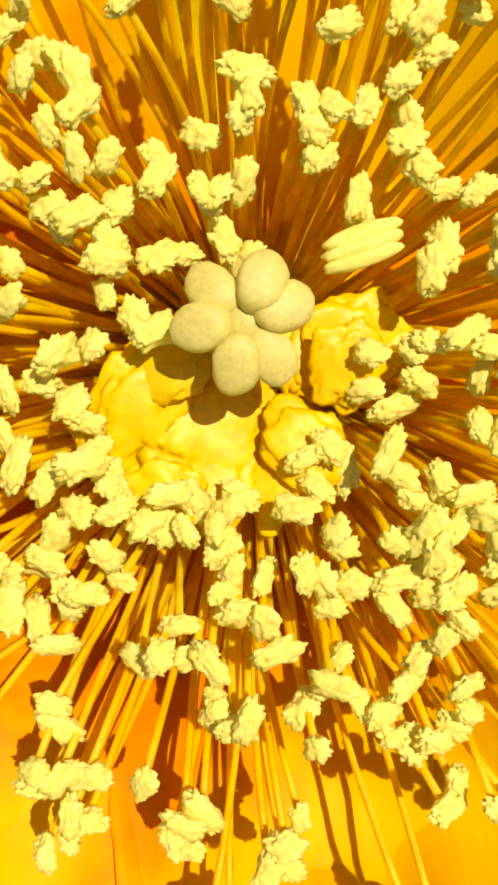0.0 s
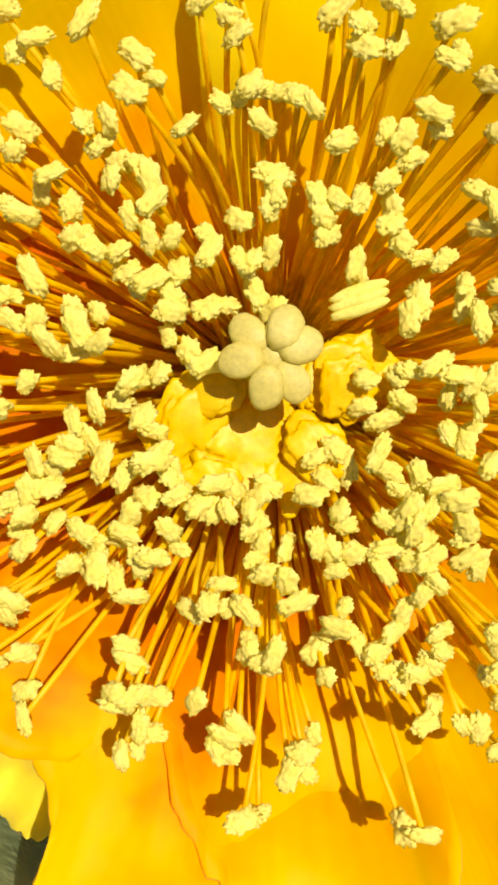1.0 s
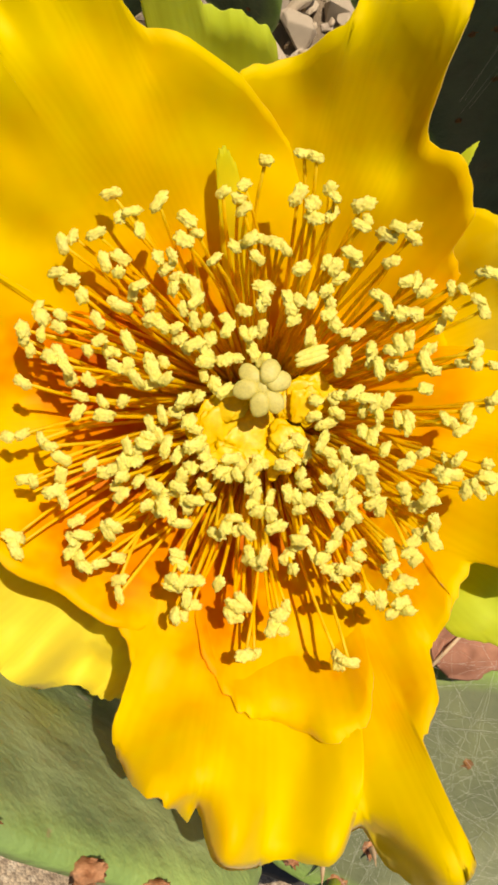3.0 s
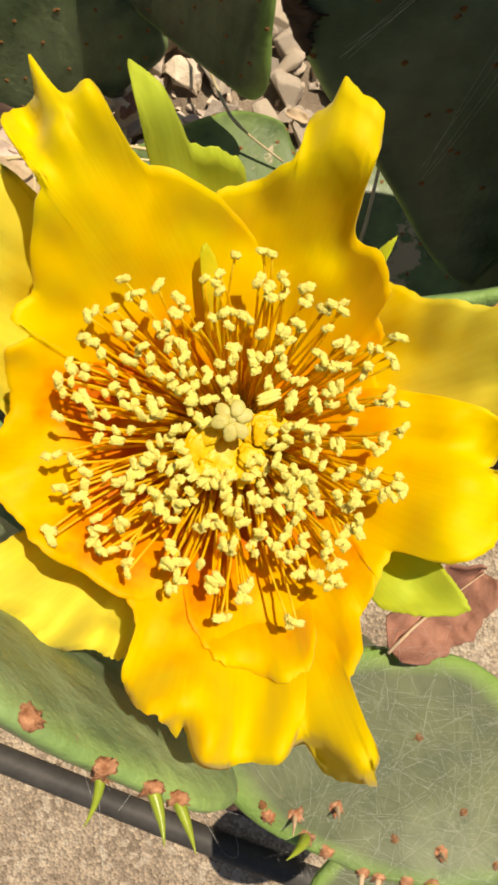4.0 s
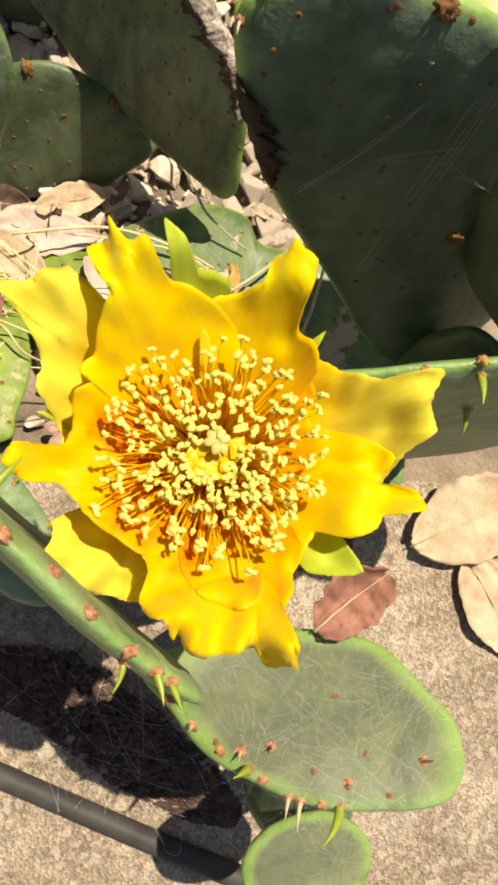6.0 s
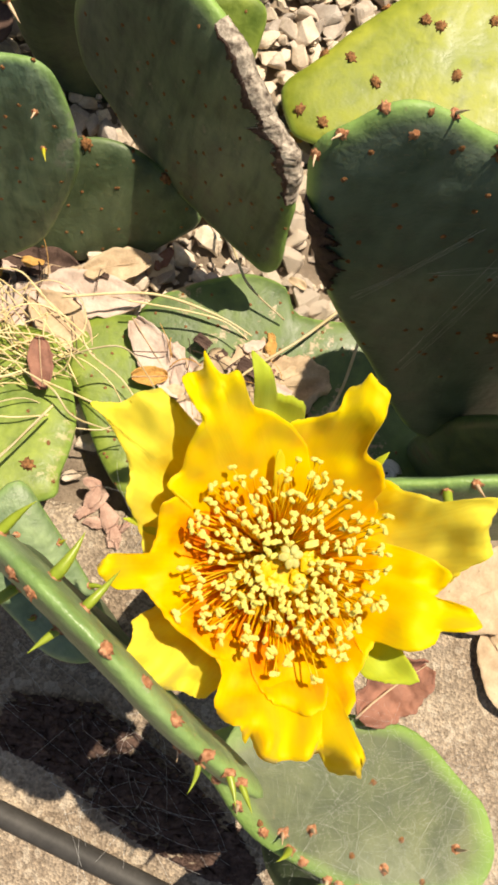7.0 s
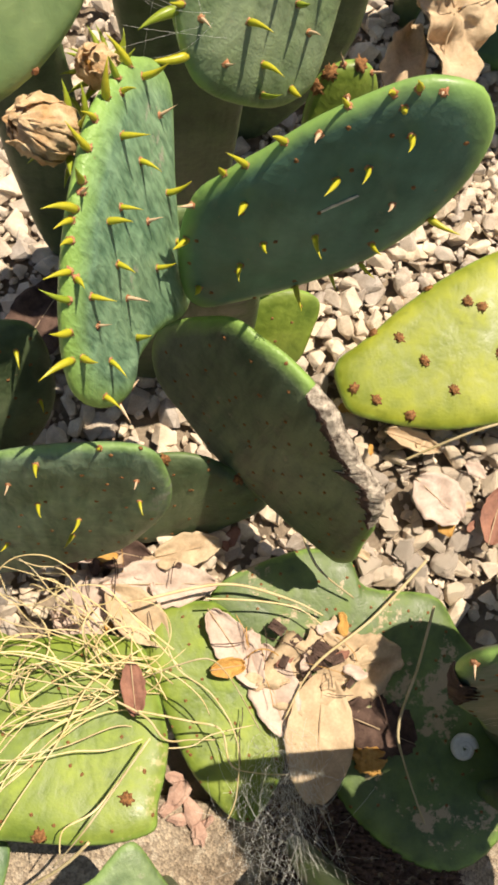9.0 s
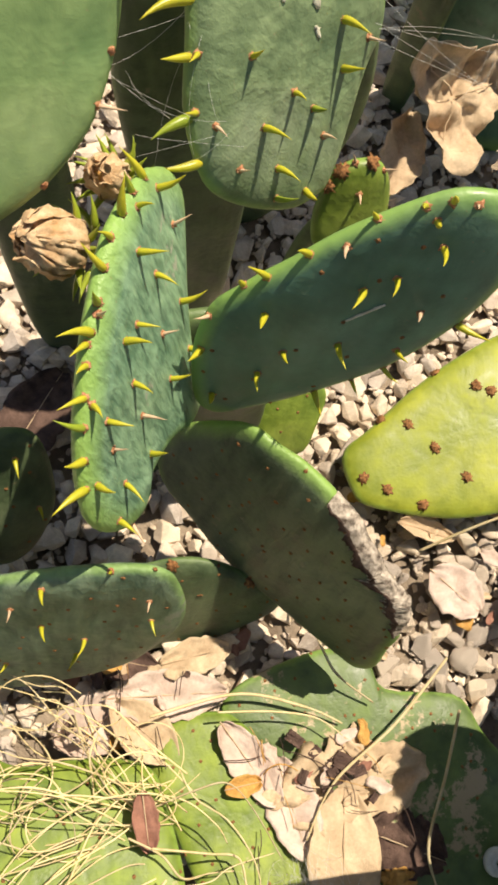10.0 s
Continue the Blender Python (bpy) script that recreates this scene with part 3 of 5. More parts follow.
# stamens: filaments from the throat, each with a crumbling anther
ANTHERS = [to_mesh("anther", crumb(((0.80 + 0.14 * (k % 4)) * MM, (0.60 + 0.06 * (k % 3)) * MM, 0.38 * MM), 60 + k), POLLEN) for k in range(10)]
rng = random.Random(11)
fringe = bmesh.new()
fringe_pollen = bmesh.new()


def stamen_row(places):
    """Stamens at (radius in mm, bearing in degrees) of their anthers round the flower's axis."""
    for r, bearing in places:
        a = radians(bearing)
        tip = Vector((r * math.cos(a), r * math.sin(a), 20.6 + rng.uniform(-1.0, 0.9) - 0.9 * (r < 6)))
        b = a + rng.uniform(-0.22, 0.22)
        r0 = 2.6 + rng.random() * 2.4
        base = Vector((r0 * math.cos(b), r0 * math.sin(b), -1.0))
        side = Vector((-math.sin(a), math.cos(a), 0)) * rng.gauss(0, 0.085) * r
        path = bend(base * MM, tip * MM, (Vector((0, 0, rng.uniform(0.0, 0.16) * r)) + side) * MM, 9)
        turn = Matrix.Translation(tip * MM) @ pose(0, 0, 0, rng.uniform(-35, 35), rng.uniform(-35, 35), rng.uniform(0, 360))
        pick = rng.randrange(len(ANTHERS))
        size = rng.uniform(0.70, 0.94)
        if r > 19.5:
            tube(fringe, path, 0.17 * MM, 5)
            at = len(fringe_pollen.verts)
            fringe_pollen.from_mesh(ANTHERS[pick])
            fringe_pollen.verts.ensure_lookup_table()
            bmesh.ops.transform(fringe_pollen, matrix=turn @ Matrix.Scale(size, 4), verts=fringe_pollen.verts[at:])
            continue
        bm = bmesh.new()
        tube(bm, path, [0.21 * MM] * 3 + [0.19 * MM] * 4 + [0.17 * MM] * 2, 5)
        stamen = part("stamen", bm, FILAMENT, flower)
        anther = part("anther", ANTHERS[pick], POLLEN, stamen)
        anther.matrix_local = turn @ Matrix.Scale(size, 4)


stamen_row(((19.8, 0), (6.3, 1), (7.4, 3), (13.6, 3), (20.0, 8), (18.1, 9), (14.6, 9), (17.1, 10), (18.1, 12), (11.9, 13), (14.0, 13), (19.0, 14), (11.2, 15), (9.8, 15), (14.4, 16), (11.3, 21), (9.7, 21), (12.0, 22), (13.0, 22), (20.0, 22), (16.3, 23), (6.6, 23), (19.9, 25), (16.9, 25)))
stamen_row(((9.9, 26), (7.4, 28), (19.0, 29), (15.0, 29), (21.9, 29), (21.3, 30), (14.1, 31), (18.3, 31), (13.3, 32), (16.1, 34), (16.7, 35), (9.2, 35), (12.2, 36), (13.0, 38), (16.5, 38), (8.9, 40), (15.5, 40), (13.1, 42), (15.9, 48), (8.4, 48), (18.7, 48), (19.4, 50), (5.9, 50), (18.3, 53)))
stamen_row(((17.5, 54), (8.7, 54), (6.4, 56), (13.8, 57), (9.8, 57), (12.0, 59), (14.1, 60), (17.5, 61), (10.3, 62), (16.6, 62), (12.4, 63), (18.4, 64), (9.0, 66), (12.8, 67), (17.0, 71), (7.0, 72), (18.0, 72), (8.7, 73), (18.8, 74), (15.8, 76), (7.7, 76), (11.7, 76), (11.1, 76), (17.5, 77)))
stamen_row(((16.7, 78), (8.6, 79), (20.8, 79), (21.0, 82), (17.7, 82), (12.7, 84), (13.1, 87), (13.6, 90), (20.6, 91), (8.5, 93), (9.4, 93), (13.9, 94), (12.0, 95), (7.9, 95), (6.0, 96), (18.4, 97), (13.6, 97), (16.3, 98), (13.5, 98), (3.3, 99), (17.4, 99), (13.3, 103), (18.0, 103), (7.8, 106)))
stamen_row(((5.7, 106), (4.2, 108), (5.7, 111), (12.7, 112), (15.4, 114), (17.0, 115), (15.2, 119), (7.6, 119), (19.1, 120), (6.7, 122), (14.6, 125), (11.3, 125), (12.1, 125), (19.7, 127), (10.3, 128), (13.1, 128), (18.3, 128), (22.5, 128), (4.5, 129), (15.2, 129), (14.2, 129), (20.2, 130), (8.5, 130), (12.4, 132)))
stamen_row(((9.2, 135), (10.5, 135), (7.1, 136), (17.8, 137), (20.4, 137), (5.0, 139), (14.6, 140), (18.5, 141), (16.8, 141), (22.0, 141), (13.3, 142), (14.8, 143), (22.1, 144), (10.1, 144), (6.7, 145), (7.8, 146), (12.2, 147), (10.9, 147), (9.3, 147), (15.7, 149), (14.7, 149), (19.8, 150), (8.3, 150), (21.0, 150)))
stamen_row(((18.3, 152), (6.2, 152), (16.3, 156), (13.0, 159), (19.2, 159), (21.6, 159), (20.7, 161), (9.7, 162), (19.1, 162), (15.3, 162), (6.0, 162), (10.9, 163), (14.0, 164), (14.7, 164), (21.9, 165), (20.3, 165), (16.2, 166), (21.7, 167), (4.9, 167), (10.2, 168), (12.6, 168), (18.7, 169), (13.5, 169), (21.2, 169)))
stamen_row(((19.1, 170), (9.0, 171), (17.6, 172), (3.8, 173), (11.5, 173), (10.3, 174), (15.8, 175), (17.4, 175), (21.3, 177), (6.2, 180), (16.5, 180), (12.7, 182), (14.4, 182), (7.4, 183), (16.5, 185), (14.2, 187), (21.5, 189), (22.7, 189), (8.3, 190), (9.4, 190), (20.1, 191), (10.6, 193), (19.3, 193), (7.3, 197)))
stamen_row(((18.7, 197), (11.0, 199), (22.5, 199), (10.2, 200), (13.0, 200), (21.8, 200), (11.6, 201), (16.5, 201), (19.5, 201), (12.2, 202), (7.0, 204), (20.3, 204), (14.7, 205), (13.9, 205), (15.8, 205), (12.9, 206), (9.9, 206), (19.9, 207), (14.4, 209), (25.4, 209), (15.5, 211), (25.7, 211), (7.1, 212), (13.5, 213)))
stamen_row(((9.5, 213), (20.0, 213), (7.7, 214), (15.3, 214), (21.1, 216), (20.1, 217), (21.7, 218), (12.5, 218), (18.2, 220), (17.5, 220), (21.8, 221), (12.6, 222), (7.6, 222), (9.3, 222), (14.1, 222), (10.3, 223), (21.5, 223), (20.6, 225), (11.8, 225), (14.0, 225), (11.1, 225), (13.1, 226), (19.3, 227), (7.9, 229)))
stamen_row(((13.5, 231), (20.6, 231), (11.8, 233), (21.4, 233), (9.5, 234), (11.0, 235), (13.3, 236), (7.7, 237), (10.1, 239), (6.3, 239), (15.9, 240), (16.6, 242), (17.8, 242), (7.7, 243), (18.4, 244), (17.7, 245), (20.6, 247), (6.4, 247), (18.9, 248), (7.3, 248), (17.1, 248), (12.9, 249), (20.5, 249), (19.4, 250)))
stamen_row(((12.0, 252), (11.1, 254), (16.7, 255), (7.0, 256), (11.8, 258), (6.3, 259), (7.9, 259), (19.4, 260), (18.5, 261), (11.8, 261), (9.5, 262), (19.6, 262), (18.1, 263), (14.2, 263), (5.7, 263), (13.7, 263), (8.7, 263), (10.0, 265), (22.6, 265), (14.3, 266), (22.7, 267), (14.8, 267), (13.8, 268), (10.3, 271)))
stamen_row(((20.0, 271), (8.8, 271), (11.3, 273), (20.4, 273), (19.0, 273), (18.6, 275), (14.1, 277), (15.0, 278), (13.4, 281), (8.5, 281), (6.1, 282), (12.7, 282), (12.2, 284), (23.8, 285), (10.2, 285), (9.0, 285), (14.4, 286), (24.1, 287), (14.9, 289), (16.0, 289), (16.7, 291), (9.6, 291), (8.2, 292), (4.6, 292)))
stamen_row(((18.7, 292), (7.2, 292), (5.8, 292), (18.8, 294), (14.2, 294), (16.6, 294), (19.6, 297), (11.0, 297), (13.5, 297), (16.5, 297), (20.2, 299), (16.0, 300), (21.7, 300), (10.1, 300), (15.2, 301), (13.0, 302), (22.1, 303), (21.2, 303), (8.7, 304), (18.5, 304), (4.6, 304), (20.0, 304), (5.8, 305), (11.6, 305)))
stamen_row(((10.6, 305), (12.8, 306), (18.0, 306), (9.3, 306), (20.2, 307), (17.4, 308), (16.4, 309), (11.8, 309), (11.2, 310), (10.0, 310), (19.0, 312), (9.1, 312), (18.1, 312), (13.9, 315), (13.1, 315), (18.1, 315), (8.3, 315), (7.1, 317), (12.3, 318), (18.1, 318), (9.8, 318), (19.0, 319), (6.0, 319), (11.4, 321)))
stamen_row(((18.2, 321), (18.1, 323), (8.5, 323), (16.4, 324), (10.5, 324), (15.0, 324), (9.6, 325), (14.3, 326), (16.4, 327), (17.2, 328), (16.2, 330), (13.1, 334), (18.9, 335), (16.5, 336), (20.2, 336), (5.7, 336), (11.0, 336), (4.3, 337), (17.4, 337), (19.2, 337), (13.3, 337), (20.9, 338), (9.7, 339), (21.2, 339)))
stamen_row(((20.1, 340), (14.4, 340), (16.7, 340), (8.8, 340), (17.2, 342), (20.0, 343), (9.8, 343), (6.2, 347), (12.3, 347), (17.1, 350), (11.6, 350), (9.6, 350), (12.4, 351), (8.4, 352), (16.3, 352), (15.3, 353), (17.9, 353), (17.4, 356), (4.1, 356), (9.3, 356), (19.4, 358), (5.6, 358), (10.2, 358), (8.5, 359)))
fringe_ob = part("stamen_fringe", fringe, FILAMENT, flower, "outer fringe of orange filaments")
fringe_ob["kind"] = "stuff"
fringe_top = part("anther_fringe", fringe_pollen, POLLEN, fringe_ob, "pale yellow pollen-laden anthers")
fringe_top["kind"] = "stuff"


# ---- cactus pads ----
def leaf_mesh(name, length, width, material, curve):
    bm = bmesh.new()
    path = bend((0, 0, -0.0005), (curve, 0, length), (-curve * 0.6, 0, 0), 8)
    tube(bm, path, [width * k for k in (0.85, 1.05, 1.0, 0.86, 0.68, 0.46, 0.24, 0.03)], 7)
    return to_mesh(name, bm, material)


def tuft_mesh(name, r, material, seed, bristles):
    bm = lump((r, r, r * 0.6), 0.4, 3, 3, seed)
    g = random.Random(seed)
    for v in g.sample([v for v in bm.verts if v.co.z > -0.1 * r], bristles):
        v.co *= g.uniform(1.15, 1.75)
    return to_mesh(name, bm, material)


LEAVES_GREEN = [leaf_mesh("leaf", 0.0078 + 0.0008 * k, 0.00100, LEAF_GREEN, 0.0014 + 0.0008 * k) for k in range(3)]
LEAVES_GOLD = [leaf_mesh("leaf", 0.0068 + 0.0007 * k, 0.00086, LEAF_GOLD, 0.0012 + 0.0007 * k) for k in range(3)]
STUBS = [leaf_mesh("spine", 0.0056 + 0.0008 * k, 0.00050, SPINE, 0.0008) for k in range(3)]
AREOLES = [tuft_mesh("areole", 0.00135, AREOLE, 80 + k, 9) for k in range(3)]
TUFTS = [tuft_mesh("areole", 0.0024, TUFT, 90 + k, 34) for k in range(3)]
DOTS = [tuft_mesh("areole", 0.0009, TUFT, 95 + k, 4) for k in range(3)]


def cactus_pad(plant, name, centre, normal, outline, material, thick=10.0, label="", rim=None, rim_band=None):
    """A flat fleshy pad: outline in mm in its own plane, round rim, swollen faces, low bumps. rim: a material for bearings rim_band."""
    n = Vector(normal).normalized()
    up = Vector((0, 0, 1)) if abs(n.z) < 0.8 else Vector((0, 1, 0))
    u = up.cross(n).normalized()
    v = n.cross(u)
    seg = 144 if rim else 64
    loop = smooth_loop(outline, seg)
    mid = sum(loop, Vector((0, 0))) / seg
    bm = bmesh.new()
    rings = []
    prof = [(1.0, 0.0), (0.985, 0.30), (0.95, 0.55), (0.88, 0.78), (0.75, 0.93), (0.5, 1.0), (0.25, 1.04)]
    seed = centre[0] * 91 + centre[1] * 57

    def spot(k, r, h):
        i = int(k)
        p = mid.lerp(loop[i % seg].lerp(loop[(i + 1) % seg], k - i), r)
        swell = 1 + 0.22 * noise.noise((p.x * 0.05, p.y * 0.05, seed + (3 if h < 0 else 0)))
        warp = 2.2 * noise.noise((p.x * 0.018, p.y * 0.018, seed + 9))
        w = 1 + 0.012 * noise.noise((k / seg * 22, seed, 0))
        if rim and rim_band[0] <= k / seg <= rim_band[1]:
            w -= 0.07 * r * r * abs(noise.noise((k / seg * 26, seed, 0))) + 0.02 * r * abs(noise.noise((k / seg * 170, seed, h)))
        return (u * p.x * w + v * p.y * w + n * (h * thick * 0.5 * swell + warp)) * MM

    front = [[bm.verts.new(spot(k, r, h)) for k in range(seg)] for r, h in prof]
    back = [front[0]] + [[bm.verts.new(spot(k, r, -h)) for k in range(seg)] for r, h in prof[1:]]
    near = {v: (r, abs(h)) for lines in (front, back) for line, (r, h) in zip(lines, prof) for v in line}
    for rr, flip in ((front, False), (back, True)):
        for ring, (lo, hi) in enumerate(zip(rr, rr[1:])):
            for k in range(seg):
                quad = (lo[k], lo[(k + 1) % seg], hi[(k + 1) % seg], hi[k])
                f = bm.faces.new(quad[::-1] if flip else quad)
        c = bm.verts.new(spot(0, 0.0, -1.05 if flip else 1.05))
        for k in range(seg):
            tri = (rr[-1][k], rr[-1][(k + 1) % seg], c)
            bm.faces.new(tri[::-1] if flip else tri)
    bmesh.ops.recalc_face_normals(bm, faces=bm.faces[:])
    tree = BVH.FromBMesh(bm)
    around = bm.loops.layers.uv.new("UVMap")
    for f in bm.faces:
        for corner in f.loops:
            corner[around].uv = near.get(corner.vert, (0.0, 0.0))
    ob = part(name, bm, material, plant, label)
    ob.location = Vector(centre)
    if rim:
        crust = bmesh.new()
        steps, lines = 220, []
        for s in range(steps + 1):
            f = s / steps
            k = seg * (rim_band[0] + (rim_band[1] - rim_band[0]) * f)
            full = math.sin(math.pi * min(1, max(0, f))) ** 0.5
            tear = noise.noise((s * 0.045, seed, 1)) + 0.5 * noise.noise((s * 0.17, seed, 2)) + 0.3 * noise.noise((s * 0.6, seed, 4))
            line = []
            for r, h, lift in ((0.985 - (0.15 + 0.17 * tear) * full, 0.93, 0.15), (0.985 - (0.055 + 0.06 * tear) * full, 0.82, 0.2), (0.985 - (0.02 + 0.02 * tear) * full, 0.58, 0.4), (1.0 + (0.014 + 0.03 * tear) * full, 0.34, 0.5), (1.0 + (0.004 + 0.02 * tear) * full, -0.10, 0.2), (0.985, -0.45, 0.2)):
                line.append(crust.verts.new(spot(k, r, h) + n * (lift if h > 0 else -0.3 * lift) * MM))
            lines.append(line)
        for lo, hi in zip(lines, lines[1:]):
            for q in range(5):
                crust.faces.new((lo[q], lo[q + 1], hi[q + 1], hi[q])).material_index = 1 if q < 1 else 0
        thicken(crust, 0.0005)
        part("dead_edge", crust, (rim, BARK), ob, "papery corky dead edge")
    FRAMES[ob.name] = (tree, u, v, n)
    return ob


from mathutils.bvhtree import BVHTree as BVH

FRAMES = {}
pick = random.Random(5)


def sprout(pad, spot, normal, kind, lean=(0, 0, 0), size=1.0, wool=1.0):
    """An areole on the pad with its leaf or spine: g green leaf, y golden leaf, s spine, t dark tuft, d dot, p bare areole; wool scales the areole."""
    base = {"t": TUFTS, "d": DOTS}.get(kind, AREOLES)
    way = (normal + Vector(lean) + Vector((pick.uniform(-0.25, 0.25), pick.uniform(-0.25, 0.25), pick.uniform(-0.2, 0.2)))).normalized()
    a = part("areole", base[pick.randrange(3)], None, pad)
    a.matrix_local = Matrix.Translation(spot - normal * 0.0002) @ up_to(normal, pick.uniform(0, 360)) @ Matrix.Scale(wool, 4)
    top = {"g": LEAVES_GREEN, "y": LEAVES_GOLD, "s": STUBS}.get(kind)
    if top:
        b = part("leaf" if kind != "s" else "spine", top[pick.randrange(3)], None, pad)
        b.matrix_local = Matrix.Translation(spot) @ up_to(way, pick.uniform(0, 360)) @ Matrix.Scale(size * pick.uniform(0.75, 1.25), 4)


def face_areoles(pad, places, kinds, lean=(0, 0, 0), size=1.0):
    """Areoles at (x, y) in mm on the pad's front face, or at its rim when past it."""
    tree, u, v, n = FRAMES[pad.name]
    for i, (x, y) in enumerate(places):
        p = (u * x + v * y) * MM
        hit, nor, _, _ = tree.ray_cast(p + n * 0.05, -n)
        if hit is None:
            hit, nor, _, _ = tree.find_nearest(p + n * 0.004)
        sprout(pad, hit, nor, kinds[i % len(kinds)], lean, size)


def bare_areoles(pad, step, seed, reach=90):
    """Small bare areoles in the staggered rows that a pad's face carries."""
    g = random.Random(seed)
    tree, u, v, n = FRAMES[pad.name]
    rows = int(reach / step)
    for j in range(-rows, rows + 1):
        for i in range(-rows, rows + 1):
            x, y = (i + 0.5 * (j % 2)) * step + g.gauss(0, step * 0.13), j * step * 0.8 + g.gauss(0, step * 0.1)
            hit, nor, _, _ = tree.ray_cast((u * x + v * y) * MM + n * 0.05, -n)
            if hit is not None and nor.dot(n) > 0.6:
                sprout(pad, hit, nor, "d")


def top_areoles(pad, places, kinds, lean=(0, 0, 0), wool=1.0, size=1.0):
    """Areoles on the pad where it is seen from above, at (x, y) in mm in the garden."""
    tree = FRAMES[pad.name][0]
    for i, (x, y) in enumerate(places):
        p = Vector((x * MM, y * MM, 0.5)) - pad.location
        hit, nor, _, _ = tree.ray_cast(p, Vector((0, 0, -1)))
        if hit is None or hit.z + pad.location.z < 0.2:
            hit, nor, _, _ = tree.find_nearest(Vector((p.x, p.y, 0.272 - pad.location.z)))
        sprout(pad, hit, nor, kinds[i % len(kinds)], lean, size, wool)


def scar(pad, x, y, length, width, turn, seed):
    """A raised jagged corky streak on the pad's front face."""
    tree, u, v, n = FRAMES[pad.name]
    bm = bmesh.new()
    lines, c, s = [], math.cos(radians(turn)), math.sin(radians(turn))
    for k in range(13):
        f = k / 12
        w = width * math.sin(math.pi * (0.06 + 0.88 * f)) ** 0.6 * (0.75 + 0.9 * noise.noise((f * 7, seed, 0)))
        mid = 0.5 * width * noise.noise((f * 5, seed, 4))
        line = []
        for q in (-1, -0.4, 0.4, 1):
            a, b = (f - 0.5) * length, mid + w * q
            p = (u * (x + a * c - b * s) + v * (y + a * s + b * c)) * MM
            hit, nor, _, _ = tree.ray_cast(p + n * 0.05, -n)
            if hit is None:
                hit, nor, _, _ = tree.find_nearest(p)
            line.append(bm.verts.new(hit + nor * (0.0003 if abs(q) < 1 else 0.00003)))
        lines.append(line)
    for lo, hi in zip(lines, lines[1:]):
        for q in range(3):
            bm.faces.new((lo[q], lo[q + 1], hi[q + 1], hi[q]))
    thicken(bm, 0.0003)
    return part("scar", bm, SCAR, pad, "pale corky scar")


# ---- flowering plant ----
plant_a = thing("prickly_pear", "prickly pear cactus with thin upright pads, rooted in soil", "cactus", "prickly pears")
bearer = cactus_pad(plant_a, "pad", (-0.0425, -0.0160, 0.2105), (-0.600, -0.780, 0.150), ((-48, 18), (-47, 33), (-43, 44), (-35, 55), (-22, 65), (-8, 70), (6, 70), (20, 64), (34, 55), (45, 47), (51, 38), (53, 24), (50, 4), (42, -18), (28, -42), (14, -58), (0, -64), (-20, -60), (-36, -48), (-46, -26), (-49, 0)), PAD_FRESH, 6.6, "upright pad edged with young leaves")
top_areoles(bearer, ((-73, 13), (-62, 4), (-52, -4), (-41, -10)), "g", (-0.6, -0.5, 0.1), 0.95)
top_areoles(bearer, ((-71, 20), (-67, 20), (-66, 14)), "g", (-0.1, 0.7, 0.3), 0.95)
top_areoles(bearer, ((-58, 12), (-52, 8), (-42, 0), (-36, -5)), "g", (0.8, 0.9, 0.2), 0.95)
top_areoles(bearer, ((-57, 5), (-49, 0), (-45, -3), (-31, -11), (-24, -17), (-16, -22), (-6, -31)), "p", (0, 0, 0), 1.05)
top_areoles(bearer, ((-17, -32), (-13, -33), (-1, -38), (5, -39)), "sggg", (0.5, -0.7, -0.2), 0.95, 0.6)
# hidden stem pad, widened on its left to fill out the bearer's shadow
stem = cactus_pad(plant_a, "pad", (-0.0520, -0.0310, 0.074), (-0.600, -0.780, 0.13), ((-26, 70), (-6, 81), (8, 76), (20, 50), (24, 20), (30, -20), (18, -50), (8, -74), (-8, -74), (-18, -50), (-34, -20), (-46, 20), (-42, 52)), PAD_DARK, 11.0)
cactus_pad(plant_a, "pad", (0.004, 0.000, 0.090), (-0.60, -0.79, 0.05), ((-12, 92), (0, 96), (14, 92), (28, 50), (30, 0), (22, -60), (10, -92), (-10, -92), (-18, -60), (-20, 0), (-18, 50)), PAD_DARK, 12.0)
low_right = cactus_pad(plant_a, "pad", (0.0343, -0.0594, 0.1949), (0.100, 0.201, 0.974), ((-47, 13), (-40, 4), (-30, -7), (-15, -15), (-5, -19), (8, -21), (26, -21), (36, -18), (40, -10), (38, 1), (32, 7), (18, 20), (-0, 24), (-23, 23), (-38, 19)), PAD_DUSTY, 8.0, "dusty pale green pad")
face_areoles(low_right, ((-40, 6), (-34, 0), (-27, -6), (-20, -10), (-16, -13), (-9, -17), (-1, -20), (4, -21)), "pspg")
face_areoles(low_right, ((-14, -5), (-3, -11), (6, -14), (11, -7), (-6, -18), (-28, -4), (-22, -6), (17, -17), (27, -9), (3, 7)), "sd")
cactus_pad(plant_a, "pad", (0.0325, -0.065, 0.095), (0.5, 0.85, 0.0), ((-20, 92), (0, 96), (20, 92), (32, 40), (36, 0), (30, -60), (15, -98), (-15, -98), (-30, -60), (-36, 0), (-32, 40)), PAD_DARK, 12.0)
cactus_pad(plant_a, "pad", (0.0448, -0.1249, 0.1194), (0.101, 0.101, 0.990), ((-23, -2), (-17, 9), (-3, 15), (11, 15), (23, 6), (21, -8), (3, -19), (-16, -16)), PAD_DUSTY, 8.0)
cactus_pad(plant_a, "pad", (0.049, -0.118, 0.055), (0.3, -0.95, 0.0), ((-12, 60), (12, 60), (22, 10), (18, -40), (6, -60), (-6, -60), (-18, -40), (-22, 10)), PAD_DARK, 10.0)
